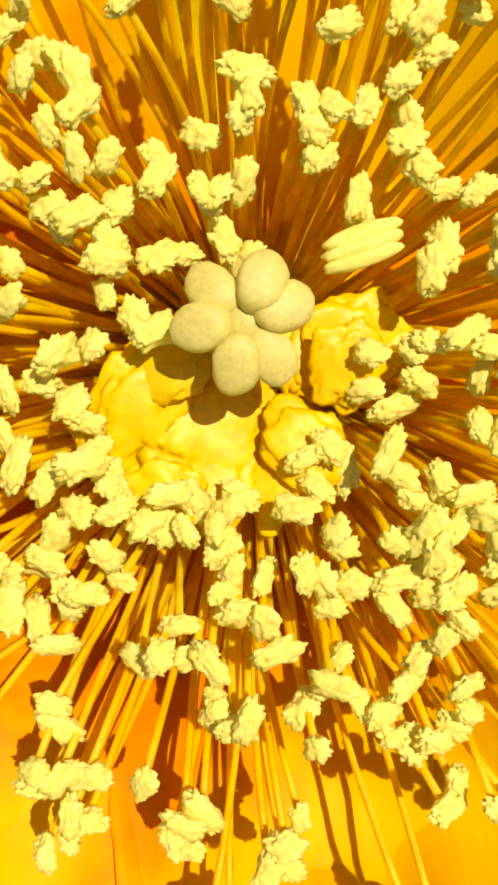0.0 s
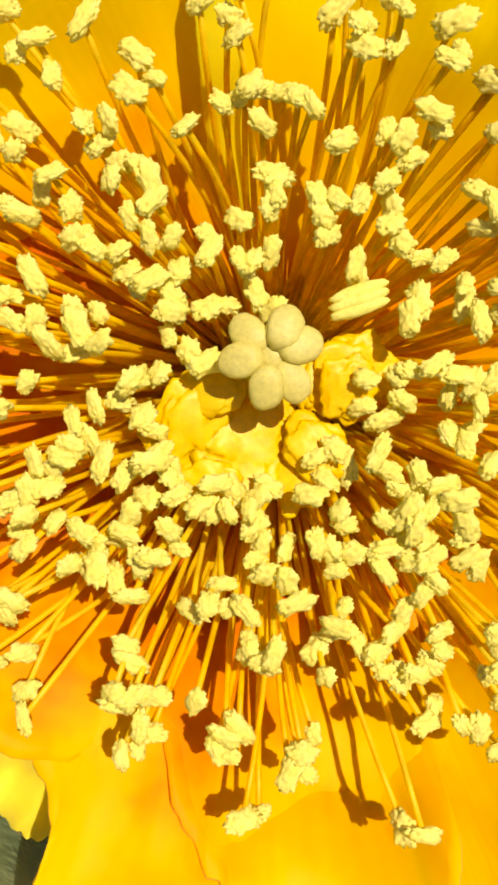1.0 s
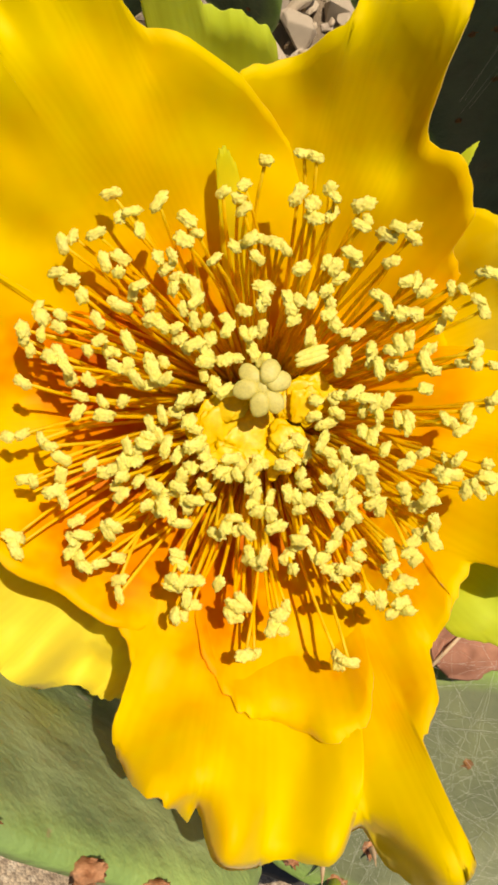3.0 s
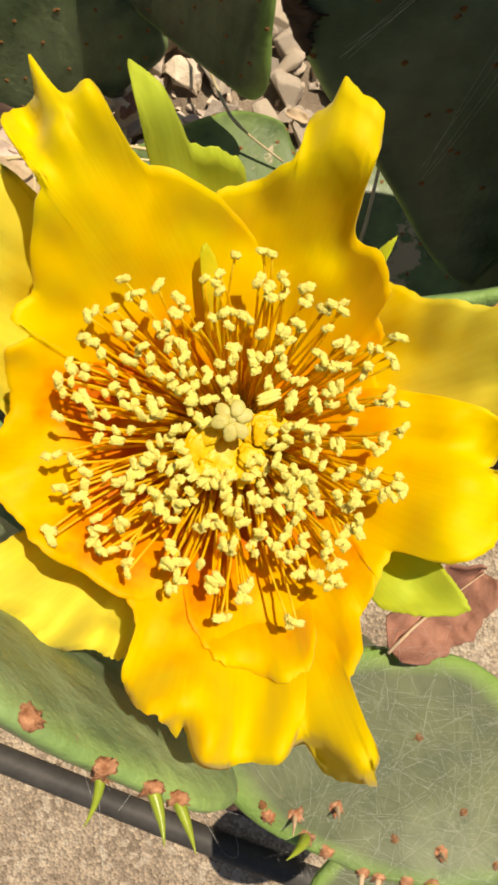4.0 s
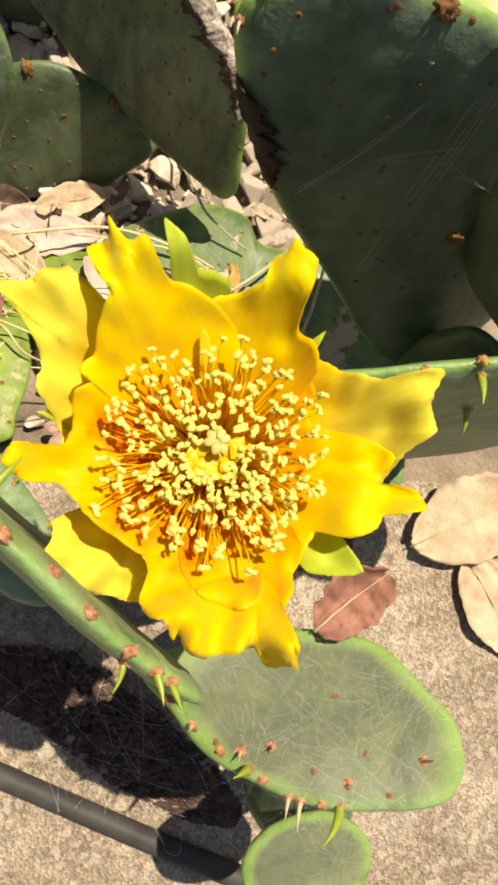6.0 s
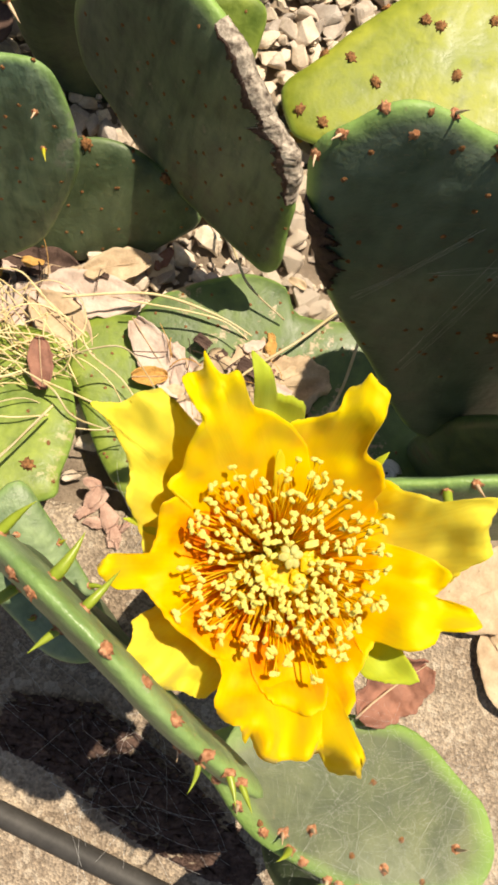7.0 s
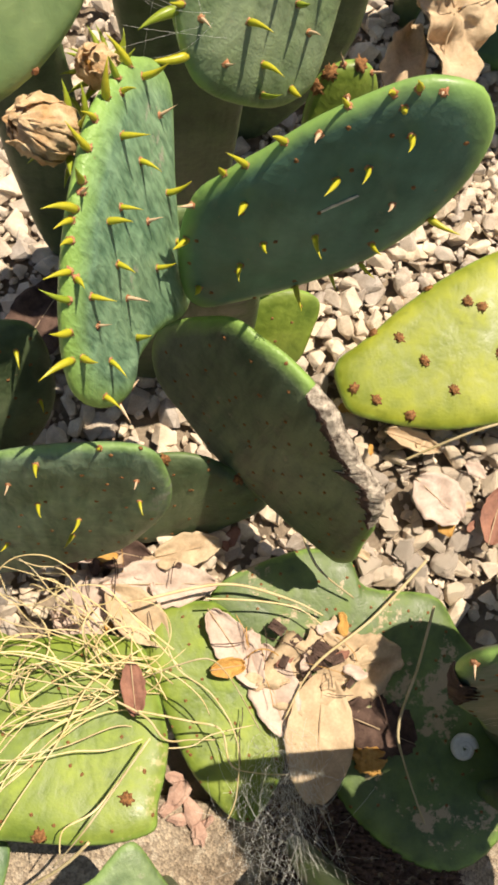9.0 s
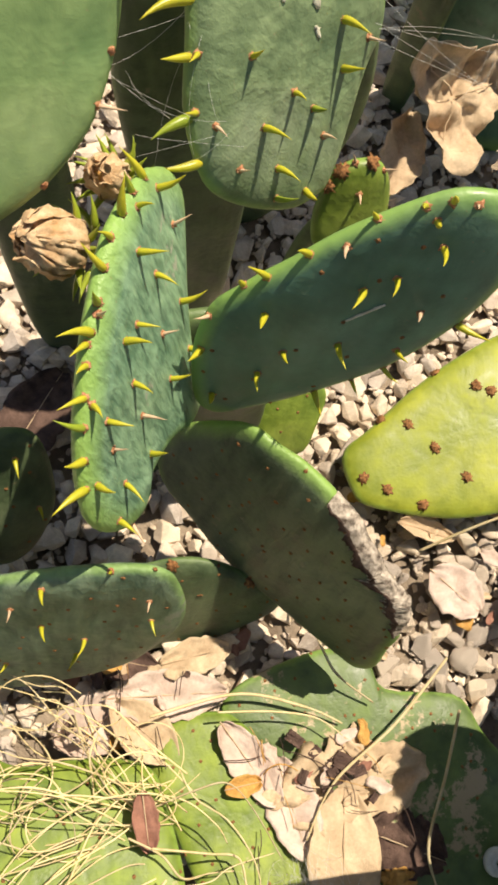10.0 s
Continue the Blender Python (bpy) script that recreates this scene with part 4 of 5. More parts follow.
# its left end is drawn out unseen under the flower to shade the slab
edge_pad = cactus_pad(plant_a, "pad", (0.0700, 0.0248, 0.1900), (0.10, -0.983, 0.151), ((-62, 22), (-50, 34), (-28, 41), (-12, 44), (10, 46), (34, 44), (46, 30), (44, -10), (26, -46), (2, -52), (-26, -42), (-54, -14)), PAD_GREEN, 6.0, "thin pad seen along its leafy edge")
top_areoles(edge_pad, ((43, 26), (49, 28), (57, 22), (62, 28), (68, 24), (75, 30), (82, 25)), "gsyg")
cactus_pad(plant_a, "pad", (0.100, 0.033, 0.072), (0.10, -0.983, 0.0), ((-12, 70), (0, 76), (12, 70), (15, 20), (13, -40), (8, -76), (-8, -76), (-13, -40), (-15, 20)), PAD_DARK, 10.0)
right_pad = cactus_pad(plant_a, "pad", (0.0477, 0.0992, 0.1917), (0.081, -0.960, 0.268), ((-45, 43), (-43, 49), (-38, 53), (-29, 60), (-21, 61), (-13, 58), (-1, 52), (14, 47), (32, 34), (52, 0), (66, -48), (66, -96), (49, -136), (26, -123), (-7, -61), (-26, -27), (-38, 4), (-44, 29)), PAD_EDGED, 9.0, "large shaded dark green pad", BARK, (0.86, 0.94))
face_areoles(right_pad, ((-44, 44), (-39, 51), (-30, 59), (-22, 54), (-13, 58)), "sspps", (0, 0, 0.3), 0.8)
face_areoles(right_pad, ((3, 49), (-9, 50), (-36, 38), (-17, 21), (3, 35), (12, 13), (-1, -32), (10, -47), (-28, 4), (31, -34), (-1, -2)), "tdddddddd")
cactus_pad(plant_a, "pad", (0.104, 0.056, 0.070), (0.70, 0.70, 0.0), ((-12, 66), (0, 72), (12, 66), (20, 36), (22, 0), (20, -40), (10, -68), (0, -76), (-10, -68), (-20, -40), (-22, 0), (-20, 36)), PAD_DARK, 11.0)
# out-of-view pad, added and outlined for the shade it casts on leaf and slab
cactus_pad(plant_a, "pad", (0.092, 0.092, 0.300), (0.70, 0.70, 0.0), ((-34, 40), (-8, 54), (16, 58), (40, 50), (54, 34), (56, 14), (48, -4), (38, -22), (32, -44), (28, -60), (16, -68), (-4, -66), (-22, -60), (-38, -40), (-46, 5)), PAD_DARK, 9.0)
# unseen leafy pad and its stem, added for the serrated shadow they cast
leafy_pad = cactus_pad(plant_a, "pad", (0.135, 0.135, 0.205), (0.70, 0.70, 0.05), ((-22, 74), (0, 80), (22, 74), (44, 52), (56, 18), (50, -24), (30, -58), (10, -74), (-10, -74), (-30, -58), (-50, -24), (-56, 18), (-44, 52)), PAD_DARK, 9.0)
face_areoles(leafy_pad, ((-42, 54), (-33, 64), (-24, 73), (-12, 78), (0, 80), (12, 78), (24, 73), (33, 64), (42, 54), (50, 38), (-50, 38)), "g", (0, 0, 0.5))
cactus_pad(plant_a, "pad", (0.133, 0.133, 0.070), (0.70, 0.70, 0.0), ((-16, 70), (0, 76), (16, 70), (30, 20), (26, -40), (12, -76), (-12, -76), (-26, -40), (-30, 20)), PAD_DARK, 10.0)
# unseen side pad added to shade the ground right of the flower
cactus_pad(plant_a, "pad", (0.112, 0.062, 0.194), (0.70, 0.70, 0.0), ((-26, 48), (0, 56), (26, 48), (44, 14), (40, -24), (24, -58), (-32, -60), (-46, -24), (-44, 14)), PAD_DARK, 9.0)
young = cactus_pad(plant_a, "pad", (-0.0763, -0.0127, 0.0898), (0.252, -0.201, 0.947), ((-18, 38), (-11, 39), (0, 26), (14, 9), (27, -10), (32, -24), (24, -33), (8, -31), (-5, -19), (-17, -7), (-24, 8), (-35, 20), (-27, 27)), PAD_FRESH, 7.0, "small young pad below the flowering pad")
face_areoles(young, ((-1, -14), (-14, -7), (-21, 3), (-27, 16), (7, -15), (5, 17), (22, 2), (-12, 19)), "ygsdy")
cactus_pad(plant_a, "pad", (-0.060, -0.030, 0.032), (0.8, 0.6, 0.0), ((-12, 44), (12, 46), (24, 10), (18, -34), (0, -46), (-18, -34), (-24, 10)), PAD_DARK, 9.0)

# ---- tall cluster behind ----
plant_b = thing("prickly_pear", "cluster of upright spiny prickly pear pads above gravel", "cactus", "prickly pears")
left_pad = cactus_pad(plant_b, "pad", (-0.1002, 0.2419, 0.1851), (0.929, -0.215, 0.300), ((50, 34), (60, 17), (53, 1), (38, -15), (25, -34), (20, -60), (6, -66), (-12, -46), (-32, -32), (-46, -34), (-56, -18), (-56, 2), (-42, 22), (-25, 34), (-8, 42), (12, 47), (26, 46), (38, 42)), PAD_RIBBED, 11.0, "ribbed upright pad with golden leaves")
face_areoles(left_pad, ((1, 23), (-14, 13), (-19, -2), (-30, 20), (-41, -7), (-47, 9), (-52, -14), (-54, -34), (20, 21), (8, 4), (1, -16), (25, -4), (42, 16), (30, 41), (43, 33), (18, -26), (-29, 29), (-37, -44), (18, 36), (-7, 43), (-15, 39), (-7, 27), (-35, 9), (-26, -20)), "yysyyyysys", (-0.15, 0, 0.2), 1.25)
face_areoles(left_pad, ((-56, 16), (-48, 24), (-40, 32), (-32, 38), (-24, 43), (-14, 47), (-5, 48), (5, 49), (15, 50), (25, 49), (35, 48), (44, 44)), "yygy", (-0.6, 0, 0.2), 1.35)
big_pad = cactus_pad(plant_b, "pad", (-0.0365, 0.2584, 0.1964), (-0.030, -0.960, 0.278), ((-42, -3), (-46, -27), (-44, -51), (-37, -64), (-24, -60), (3, -44), (26, -24), (41, -3), (50, 20), (50, 39), (41, 52), (26, 54), (13, 48), (-4, 36), (-21, 20), (-32, 9)), PAD_BLUE, 10.0, "large blue-green pad with golden leaf tips")
face_areoles(big_pad, ((-37, -48), (-43, -22), (-43, -5), (-32, 9), (-26, 16), (-24, 1), (-22, -30), (-14, 26), (-4, 32), (5, 16), (3, -11), (1, -42), (15, -36), (23, -25), (26, 8), (24, 36), (3, 41), (14, 22), (15, 48), (22, 51), (29, 51), (19, 45), (43, -0), (24, -12), (-15, -17)), "yysyyy", (-0.1, 0, 0.35), 1.2)
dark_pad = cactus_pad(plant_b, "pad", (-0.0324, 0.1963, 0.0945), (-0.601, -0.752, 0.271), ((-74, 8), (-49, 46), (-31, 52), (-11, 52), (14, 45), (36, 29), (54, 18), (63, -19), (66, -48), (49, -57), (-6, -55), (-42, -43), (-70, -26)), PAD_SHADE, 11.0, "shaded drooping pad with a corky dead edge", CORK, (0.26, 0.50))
face_areoles(dark_pad, ((-17, 27), (12, -11), (37, -18), (12, -45), (59, -32), (56, -5), (-10, -9), (-28, 6), (-36, -19), (13, 24)), "d")
low_left = cactus_pad(plant_b, "pad", (-0.1312, 0.1644, 0.1045), (0.000, -0.956, 0.292), ((-66, 4), (-45, 18), (-25, 28), (-10, 35), (11, 41), (28, 44), (40, 43), (47, 34), (51, 12), (50, -10), (42, -31), (25, -62), (-12, -86), (-50, -100), (-72, -60)), PAD_WRINKLED, 10.0, "shaded low pad with small leaves")
face_areoles(low_left, ((-2, 32), (25, 19), (7, -32), (37, 23), (11, -15), (25, -8), (38, 5), (2, -55), (22, 48), (-15, 15), (-5, -2), (42, 56), (-24, -44)), "ydysyd", (0, 0, 0.3))
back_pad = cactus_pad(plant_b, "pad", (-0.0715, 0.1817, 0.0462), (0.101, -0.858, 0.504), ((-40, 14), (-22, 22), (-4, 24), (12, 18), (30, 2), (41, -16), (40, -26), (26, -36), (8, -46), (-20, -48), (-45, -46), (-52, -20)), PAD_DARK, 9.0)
face_areoles(back_pad, ((10, 20), (25, 5), (0, 0), (-12, 22)), "dt")
small_pad = cactus_pad(plant_b, "pad", (-0.0249, 0.2746, 0.0339), (0.101, -0.704, 0.704), ((-24, -5), (-18, 15), (3, 23), (21, 15), (17, -5), (9, -22), (-8, -20)), PAD_LIGHT, 7.0)
face_areoles(small_pad, ((5, 5), (-6, 8), (10, 14), (-4, -6)), "d")
top_pad = cactus_pad(plant_b, "pad", (-0.0574, 0.3321, 0.2159), (0.451, -0.702, 0.551), ((-24, 41), (-30, 26), (-37, 6), (-38, -16), (-30, -31), (-8, -45), (7, -45), (16, -37), (32, -10), (42, 4), (42, 21), (28, 38), (-1, 47)), PAD_FRESH, 11.0, "thick spiny pad with corky scars")
face_areoles(top_pad, ((-30, 19), (-13, 13), (-35, 3), (-25, -20), (-0, -3), (7, -11), (-30, -3), (-10, -26), (23, 12), (21, -3), (10, -22), (0, -39), (-12, -37), (33, 3), (-13, -10)), "yyysygs", (0.1, 0, 0.2), 1.35)
face_areoles(top_pad, ((-30, 34), (-36, 20), (-41, 2), (-40, -14)), "yyg", (-0.9, -0.2, 0.1), 1.7)
scar(top_pad, 16, 29, 22, 2.2, 75, 1.0)
scar(top_pad, 3, 27, 7, 1.4, 60, 4.0)
scar(top_pad, 12, 12, 4, 0.9, 100, 7.0)
scar(big_pad, 8, 6, 14, 0.6, 38, 9.0)
top_left = cactus_pad(plant_b, "pad", (-0.1306, 0.3013, 0.2401), (0.204, -0.764, 0.612), ((-31, -41), (-20, -37), (-5, -29), (10, -16), (20, -0), (26, 17), (27, 28), (13, 39), (-11, 36), (-28, 2)), PAD_PALE, 11.0, "sunlit pale green pad")
face_areoles(top_left, ((21, 6), (17, -9), (-4, -29), (26, 24)), "pspg", (0.5, 0, 0.2), 1.1)
far_left = cactus_pad(plant_b, "pad", (-0.1576, 0.2167, 0.0773), (0.303, -0.808, 0.505), ((-11, 41), (7, 40), (19, 31), (21, 10), (16, -15), (0, -37), (-17, -41), (-34, -27)), PAD_DARK, 9.0)
face_areoles(far_left, ((0, 10), (8, 25), (-10, 0), (10, -8)), "dy")
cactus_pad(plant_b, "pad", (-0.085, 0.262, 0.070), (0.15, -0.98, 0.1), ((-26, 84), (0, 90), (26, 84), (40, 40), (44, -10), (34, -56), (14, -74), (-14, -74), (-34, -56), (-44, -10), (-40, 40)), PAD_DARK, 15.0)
# rear pad drawn tall, its top out of view, to shade the gravel at left
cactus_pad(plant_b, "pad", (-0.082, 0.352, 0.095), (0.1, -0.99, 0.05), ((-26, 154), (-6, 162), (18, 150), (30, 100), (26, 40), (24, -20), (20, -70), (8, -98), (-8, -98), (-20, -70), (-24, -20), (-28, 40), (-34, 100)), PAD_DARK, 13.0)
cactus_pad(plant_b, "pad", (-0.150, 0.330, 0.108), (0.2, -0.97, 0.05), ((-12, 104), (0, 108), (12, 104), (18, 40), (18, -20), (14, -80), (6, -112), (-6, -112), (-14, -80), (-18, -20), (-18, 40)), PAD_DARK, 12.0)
bud_pad = cactus_pad(plant_b, "pad", (-0.018, 0.326, 0.158), (0.1, -0.9, 0.4), ((-16, -16), (-14, 10), (-4, 19), (8, 18), (14, 6), (13, -16), (0, -26)), PAD_LIGHT, 9.0, "small pad tipped with brown bristles")
face_areoles(bud_pad, ((-9, 17), (-3, 19), (4, 19), (9, 16), (-13, 10), (0, 7)), "ts")
cactus_pad(plant_b, "pad", (-0.014, 0.336, 0.070), (0.1, -0.98, 0.0), ((-14, 66), (14, 66), (24, 10), (18, -50), (0, -74), (-18, -50), (-24, 10)), PAD_DARK, 9.0)

# unseen tall pad added to cast shade over the gravel behind the cluster
cactus_pad(plant_b, "pad", (0.055, 0.515, 0.200), (0.67, 0.74, 0.0), ((-24, 184), (8, 190), (38, 176), (54, 140), (54, 90), (36, 40), (14, -20), (12, -120), (8, -206), (-8, -206), (-12, -120), (-14, -20), (-38, 40), (-54, 90), (-52, 140)), PAD_DARK, 10.0)
# added pad, mostly hidden, that darkens the gap and shades its gravel
behind = cactus_pad(plant_b, "pad", (-0.062, 0.430, 0.110), (-0.35, -0.92, 0.08), ((-30, 104), (0, 114), (30, 104), (58, 60), (66, 0), (50, -60), (20, -112), (-20, -112), (-50, -60), (-66, 0), (-58, 60)), PAD_DARK, 12.0)
# first shows behind the dry leaf; second is added only to shade gravel
for at in ((0.105, 0.500, 0.108), (0.112, 0.588, 0.108)):
    cactus_pad(plant_b, "pad", at, (-0.62, -0.78, 0.05), ((-34, 100), (0, 112), (34, 100), (58, 60), (66, 0), (54, -60), (20, -108), (-20, -108), (-54, -60), (-66, 0), (-58, 60)), PAD_BLUE, 12.0)

# ---- fallen and flat pads ----
plant_c = thing("prickly_pear", "yellow-green prickly pear pad lying on pale gravel", "cactus", "fallen pads")
yellow = cactus_pad(plant_c, "pad", (0.0789, 0.2688, 0.0333), (-0.099, -0.099, 0.990), ((-71, -10), (-58, 2), (-35, 23), (-9, 43), (25, 62), (64, 68), (95, 41), (94, -1), (63, -33), (19, -42), (-12, -46), (-43, -43), (-62, -38), (-69, -25)), PAD_YELLOW, 12.0)
face_areoles(yellow, ((-36, 5), (-22, -8), (-61, -25), (-48, -31), (-5, -24), (2, 27), (-53, 11), (-23, 41), (10, 24), (-29, -39), (21, -2), (39, 30)), "t")
cactus_pad(plant_c, "pad", (0.118, 0.290, 0.012), (0.1, -0.98, 0.0), ((-20, 14), (20, 14), (26, 0), (16, -16), (-16, -16), (-26, 0)), PAD_YELLOW, 12.0)
plant_d = thing("prickly_pear", "light green prickly pear pad under dry straw", "cactus", "fallen pads")
flat_a = cactus_pad(plant_d, "pad", (-0.1226, 0.0593, 0.0575), (0.000, 0.280, 0.960), ((-65, 42), (-42, 48), (-24, 44), (9, 48), (32, 43), (40, 26), (47, 4), (48, -9), (45, -28), (43, -39), (23, -44), (0, -44), (-25, -43), (-54, -43), (-76, -4)), PAD_LIGHT, 11.0)
face_areoles(flat_a, ((-5, -41), (13, -43), (5, -13), (-9, -33), (38, -15), (-4, 20), (31, -26)), "tddddd")
cactus_pad(plant_d, "pad", (-0.125, 0.060, 0.024), (0.1, -0.98, 0.0), ((-30, 26), (30, 26), (40, 0), (26, -28), (-26, -28), (-40, 0)), PAD_LIGHT, 12.0)
plant_g = thing("prickly_pear", "small blue-green prickly pear pad over concrete", "cactus", "fallen pads")
cactus_pad(plant_g, "pad", (-0.165, -0.005, 0.040), (0.1, 0.2, 0.95), ((19, 13), (20, 3), (17, -10), (8, -22), (-15, -26), (-32, -10), (-30, 10), (-12, 18), (8, 17)), PAD_GREEN, 8.0)
cactus_pad(plant_g, "pad", (-0.170, -0.005, 0.020), (0.1, -0.98, 0.0), ((-10, 18), (10, 18), (14, 0), (8, -14), (-8, -14), (-14, 0)), PAD_GREEN, 8.0)
plant_e = thing("prickly_pear", "low green prickly pear pad among dead leaves", "cactus", "fallen pads")
flat_b = cactus_pad(plant_e, "pad", (-0.0499, 0.0728, 0.0187), (0.020, 0.050, 0.999), ((-41, 24), (-39, 40), (-22, 49), (-1, 49), (19, 29), (30, 2), (36, -15), (34, -36), (21, -56), (6, -53), (-15, -30), (-29, -2)), PAD_LIGHT, 9.0)
face_areoles(flat_b, ((-18, 9), (-30, 25), (-14, -13), (-13, -26), (-23, -13), (11, -37)), "d")
cactus_pad(plant_e, "pad", (-0.05, 0.075, 0.008), (0.1, -0.98, 0.0), ((-16, 8), (16, 8), (20, 0), (14, -12), (-14, -12), (-20, 0)), PAD_LIGHT, 9.0)
plant_f = thing("prickly_pear", "rotting green prickly pear pad with tan dead patches", "cactus", "fallen pads")
flat_c = cactus_pad(plant_f, "pad", (0.0277, 0.0953, 0.0140), (0.000, 0.000, 1.000), ((-83, 33), (-64, 47), (-29, 59), (-8, 54), (2, 39), (40, 36), (53, 18), (70, -3), (76, -34), (76, -84), (44, -104), (6, -88), (-22, -56), (-51, -8), (-78, 17)), PAD_DYING, 9.0)
face_areoles(flat_c, ((-47, 31), (-21, 26), (-8, 18), (-3, 52), (14, 20), (-3, 39), (-57, 38), (24, 27), (44, 4)), "d")
cactus_pad(plant_f, "pad", (0.028, 0.095, 0.006), (0.1, -0.98, 0.0), ((-30, 6), (30, 6), (34, 0), (26, -10), (-26, -10), (-34, 0)), PAD_DYING, 9.0)

for k, (pad, step) in enumerate(((dark_pad, 17), (low_left, 17), (back_pad, 16), (right_pad, 19), (flat_a, 22), (flat_b, 17), (flat_c, 18), (far_left, 17), (big_pad, 22))):
    bare_areoles(pad, step, 60 + k)


# ---- withered flower heads ----
def withered_head(at, size, tilt):
    head = thing("withered_flower", "withered brown cactus flower on a pad edge", "dried flower", "withered flowers", at=at)
    body = lump((size * 0.60, size * 0.60, size * 0.9), 0.25, 2.5, 4, 31)
    part("body", body, HUSK, head)
    for k in range(15):
        a = k * 2.4
        inner = 1.0 if k < 8 else 0.72
        bm = bmesh.new()
        path = [Vector((math.cos(a) * size * w * inner, math.sin(a) * size * w * inner, size * h)) for w, h in ((0.35, -0.75), (0.70, -0.4), (0.80, 0.1), (0.72, 0.55), (0.52, 0.9), (0.30 + 0.25 * math.sin(k * 2.1), 1.1 + 0.22 * math.sin(k * 3)))]
        side = Vector((-math.sin(a), math.cos(a), 0))
        cols = []
        for p, w in zip(smooth_loop(path, 13, False), (0.5, 0.7, 0.85, 1.0, 1.05, 1.05, 1.0, 0.95, 0.85, 0.75, 0.6, 0.4, 0.15)):
            row = []
            for s in range(-4, 5):
                q = p + side * size * w * s / 4 * 0.36
                row.append(bm.verts.new(q + Vector((math.cos(a), math.sin(a), 0.4)) * size * (0.16 * noise.noise(q * 420 + Vector((k, 0, 0))) + 0.08 * noise.noise(q * 1100))))
            cols.append(row)
        for lo, hi in zip(cols, cols[1:]):
            for i in range(8):
                bm.faces.new((lo[i], lo[i + 1], hi[i + 1], hi[i]))
        thicken(bm, size * 0.03)
        part("dry_petal", bm, WITHERED, head)
    for k in range(16):
        a, low = k * 0.81, 0.55 + 0.5 * (k % 3)
        b = part("leaf", LEAVES_GREEN[k % 3], None, head)
        b.matrix_local = Matrix.Translation((math.cos(a) * size * 0.62, math.sin(a) * size * 0.62, -size * low)) @ up_to((math.cos(a), math.sin(a), 0.5)) @ Matrix.Scale(1.25, 4)
    head.rotation_euler = [radians(a) for a in tilt]
    return head


withered_head((-0.1275, 0.271, 0.205), 0.0125, (20, -40, 0))
withered_head((-0.1130, 0.296, 0.206), 0.0085, (10, -25, 40))


# ---- litter ----
def dead_leaf(at, length, width, turn, material, label, tilt=(0, 0), curl=0.12, seed=0, pointed=0.0, ragged=0.5):
    leaf = thing("dead_leaf", label, "leaf", "dead leaves", at=at)
    bm = bmesh.new()
    nu, nv = 34, 13
    lines = []
    for i in range(nu + 1):
        s = i / nu
        half = width / 2 * (math.sin(math.pi * min(1, s * 0.94 + 0.03)) ** (0.62 + pointed)) * (1 + 0.22 * ragged * noise.noise((s * 5, seed, 0)) + 0.16 * ragged * noise.noise((s * 17, seed, 5)))
        line = []
        for j in range(nv):
            w = 2 * j / (nv - 1) - 1
            z = curl * width * w * w * 0.6 + curl * length * 0.25 * math.sin(math.pi * s + seed) + (0.05 + 0.10 * ragged) * width * noise.noise((s * 4, w * 2, seed + 4)) + 0.05 * ragged * width * noise.noise((s * 11, w * 5, seed))
            line.append(bm.verts.new(((s - 0.5) * length, half * w * (1 + 0.25 * ragged * noise.noise((s * 9, w * 0.6, seed + 2))), z)))
        lines.append(line)
    for lo, hi in zip(lines, lines[1:]):
        for j in range(nv - 1):
            bm.faces.new((lo[j], hi[j], hi[j + 1], lo[j + 1]))
    thicken(bm, 0.0004)
    part("blade", bm, material, leaf)
    rib = bmesh.new()
    tube(rib, [Vector(((s - 0.5) * length * 1.06, 0.0, curl * length * 0.25 * math.sin(math.pi * s + seed) + 0.0004)) for s in (0.0, 0.25, 0.5, 0.75, 0.97)], [0.0004, 0.00035, 0.0003, 0.0002, 0.0001], 5)
    part("midrib", rib, DRY_LEAF, leaf)
    leaf.rotation_euler = (radians(tilt[0]), radians(tilt[1]), radians(turn))
    return leaf


dead_leaf((0.0020, 0.0570, 0.026), 0.062, 0.036, 86, DRY_LEAF, "tan oval oak leaf lying on a rotting pad", (3, 2), 0.10, 1, 0.0, 0.2)
dead_leaf((-0.0840, 0.1310, 0.020), 0.060, 0.026, 3, PALE_LEAF, "pale pinkish dead leaf on litter", (4, 0), 0.14, 2, 0.15)
dead_leaf((-0.0430, 0.1000, 0.026), 0.046, 0.020, -52, PALE_LEAF, "pale curled leaf on a green pad", (0, 4), 0.25, 3)
dead_leaf((-0.0220, 0.0800, 0.024), 0.046, 0.026, -72, PALE_LEAF, "pale torn leaf among bark crumbs", (2, 0), 0.16, 4)
dead_leaf((-0.1180, 0.1180, 0.014), 0.044, 0.030, 20, PALE_LEAF, "crumpled pinkish leaf under straw", (6, 4), 0.3, 5)
dead_leaf((-0.0950, 0.1140, 0.020), 0.040, 0.024, -40, DRY_LEAF, "crumpled tan leaf under straw", (-8, 6), 0.3, 6)
dead_leaf((-0.0920, 0.0820, 0.068), 0.024, 0.011, -80, RED_LEAF, "small reddish leaf on a flat pad", (0, 0), 0.2, 7)
dead_leaf((-0.0460, 0.0900, 0.026), 0.018, 0.010, 10, HUSK, "small orange leaf scrap", (0, 0), 0.4, 8)
dead_leaf((0.0080, 0.0890, 0.0225), 0.080, 0.046, 14, DRY_LEAF, "large tan dead skin on a rotting pad", (0, 0), 0.03, 9, 0.0, 1.4)
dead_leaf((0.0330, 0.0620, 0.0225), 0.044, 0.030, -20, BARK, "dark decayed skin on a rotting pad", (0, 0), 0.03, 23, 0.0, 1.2)
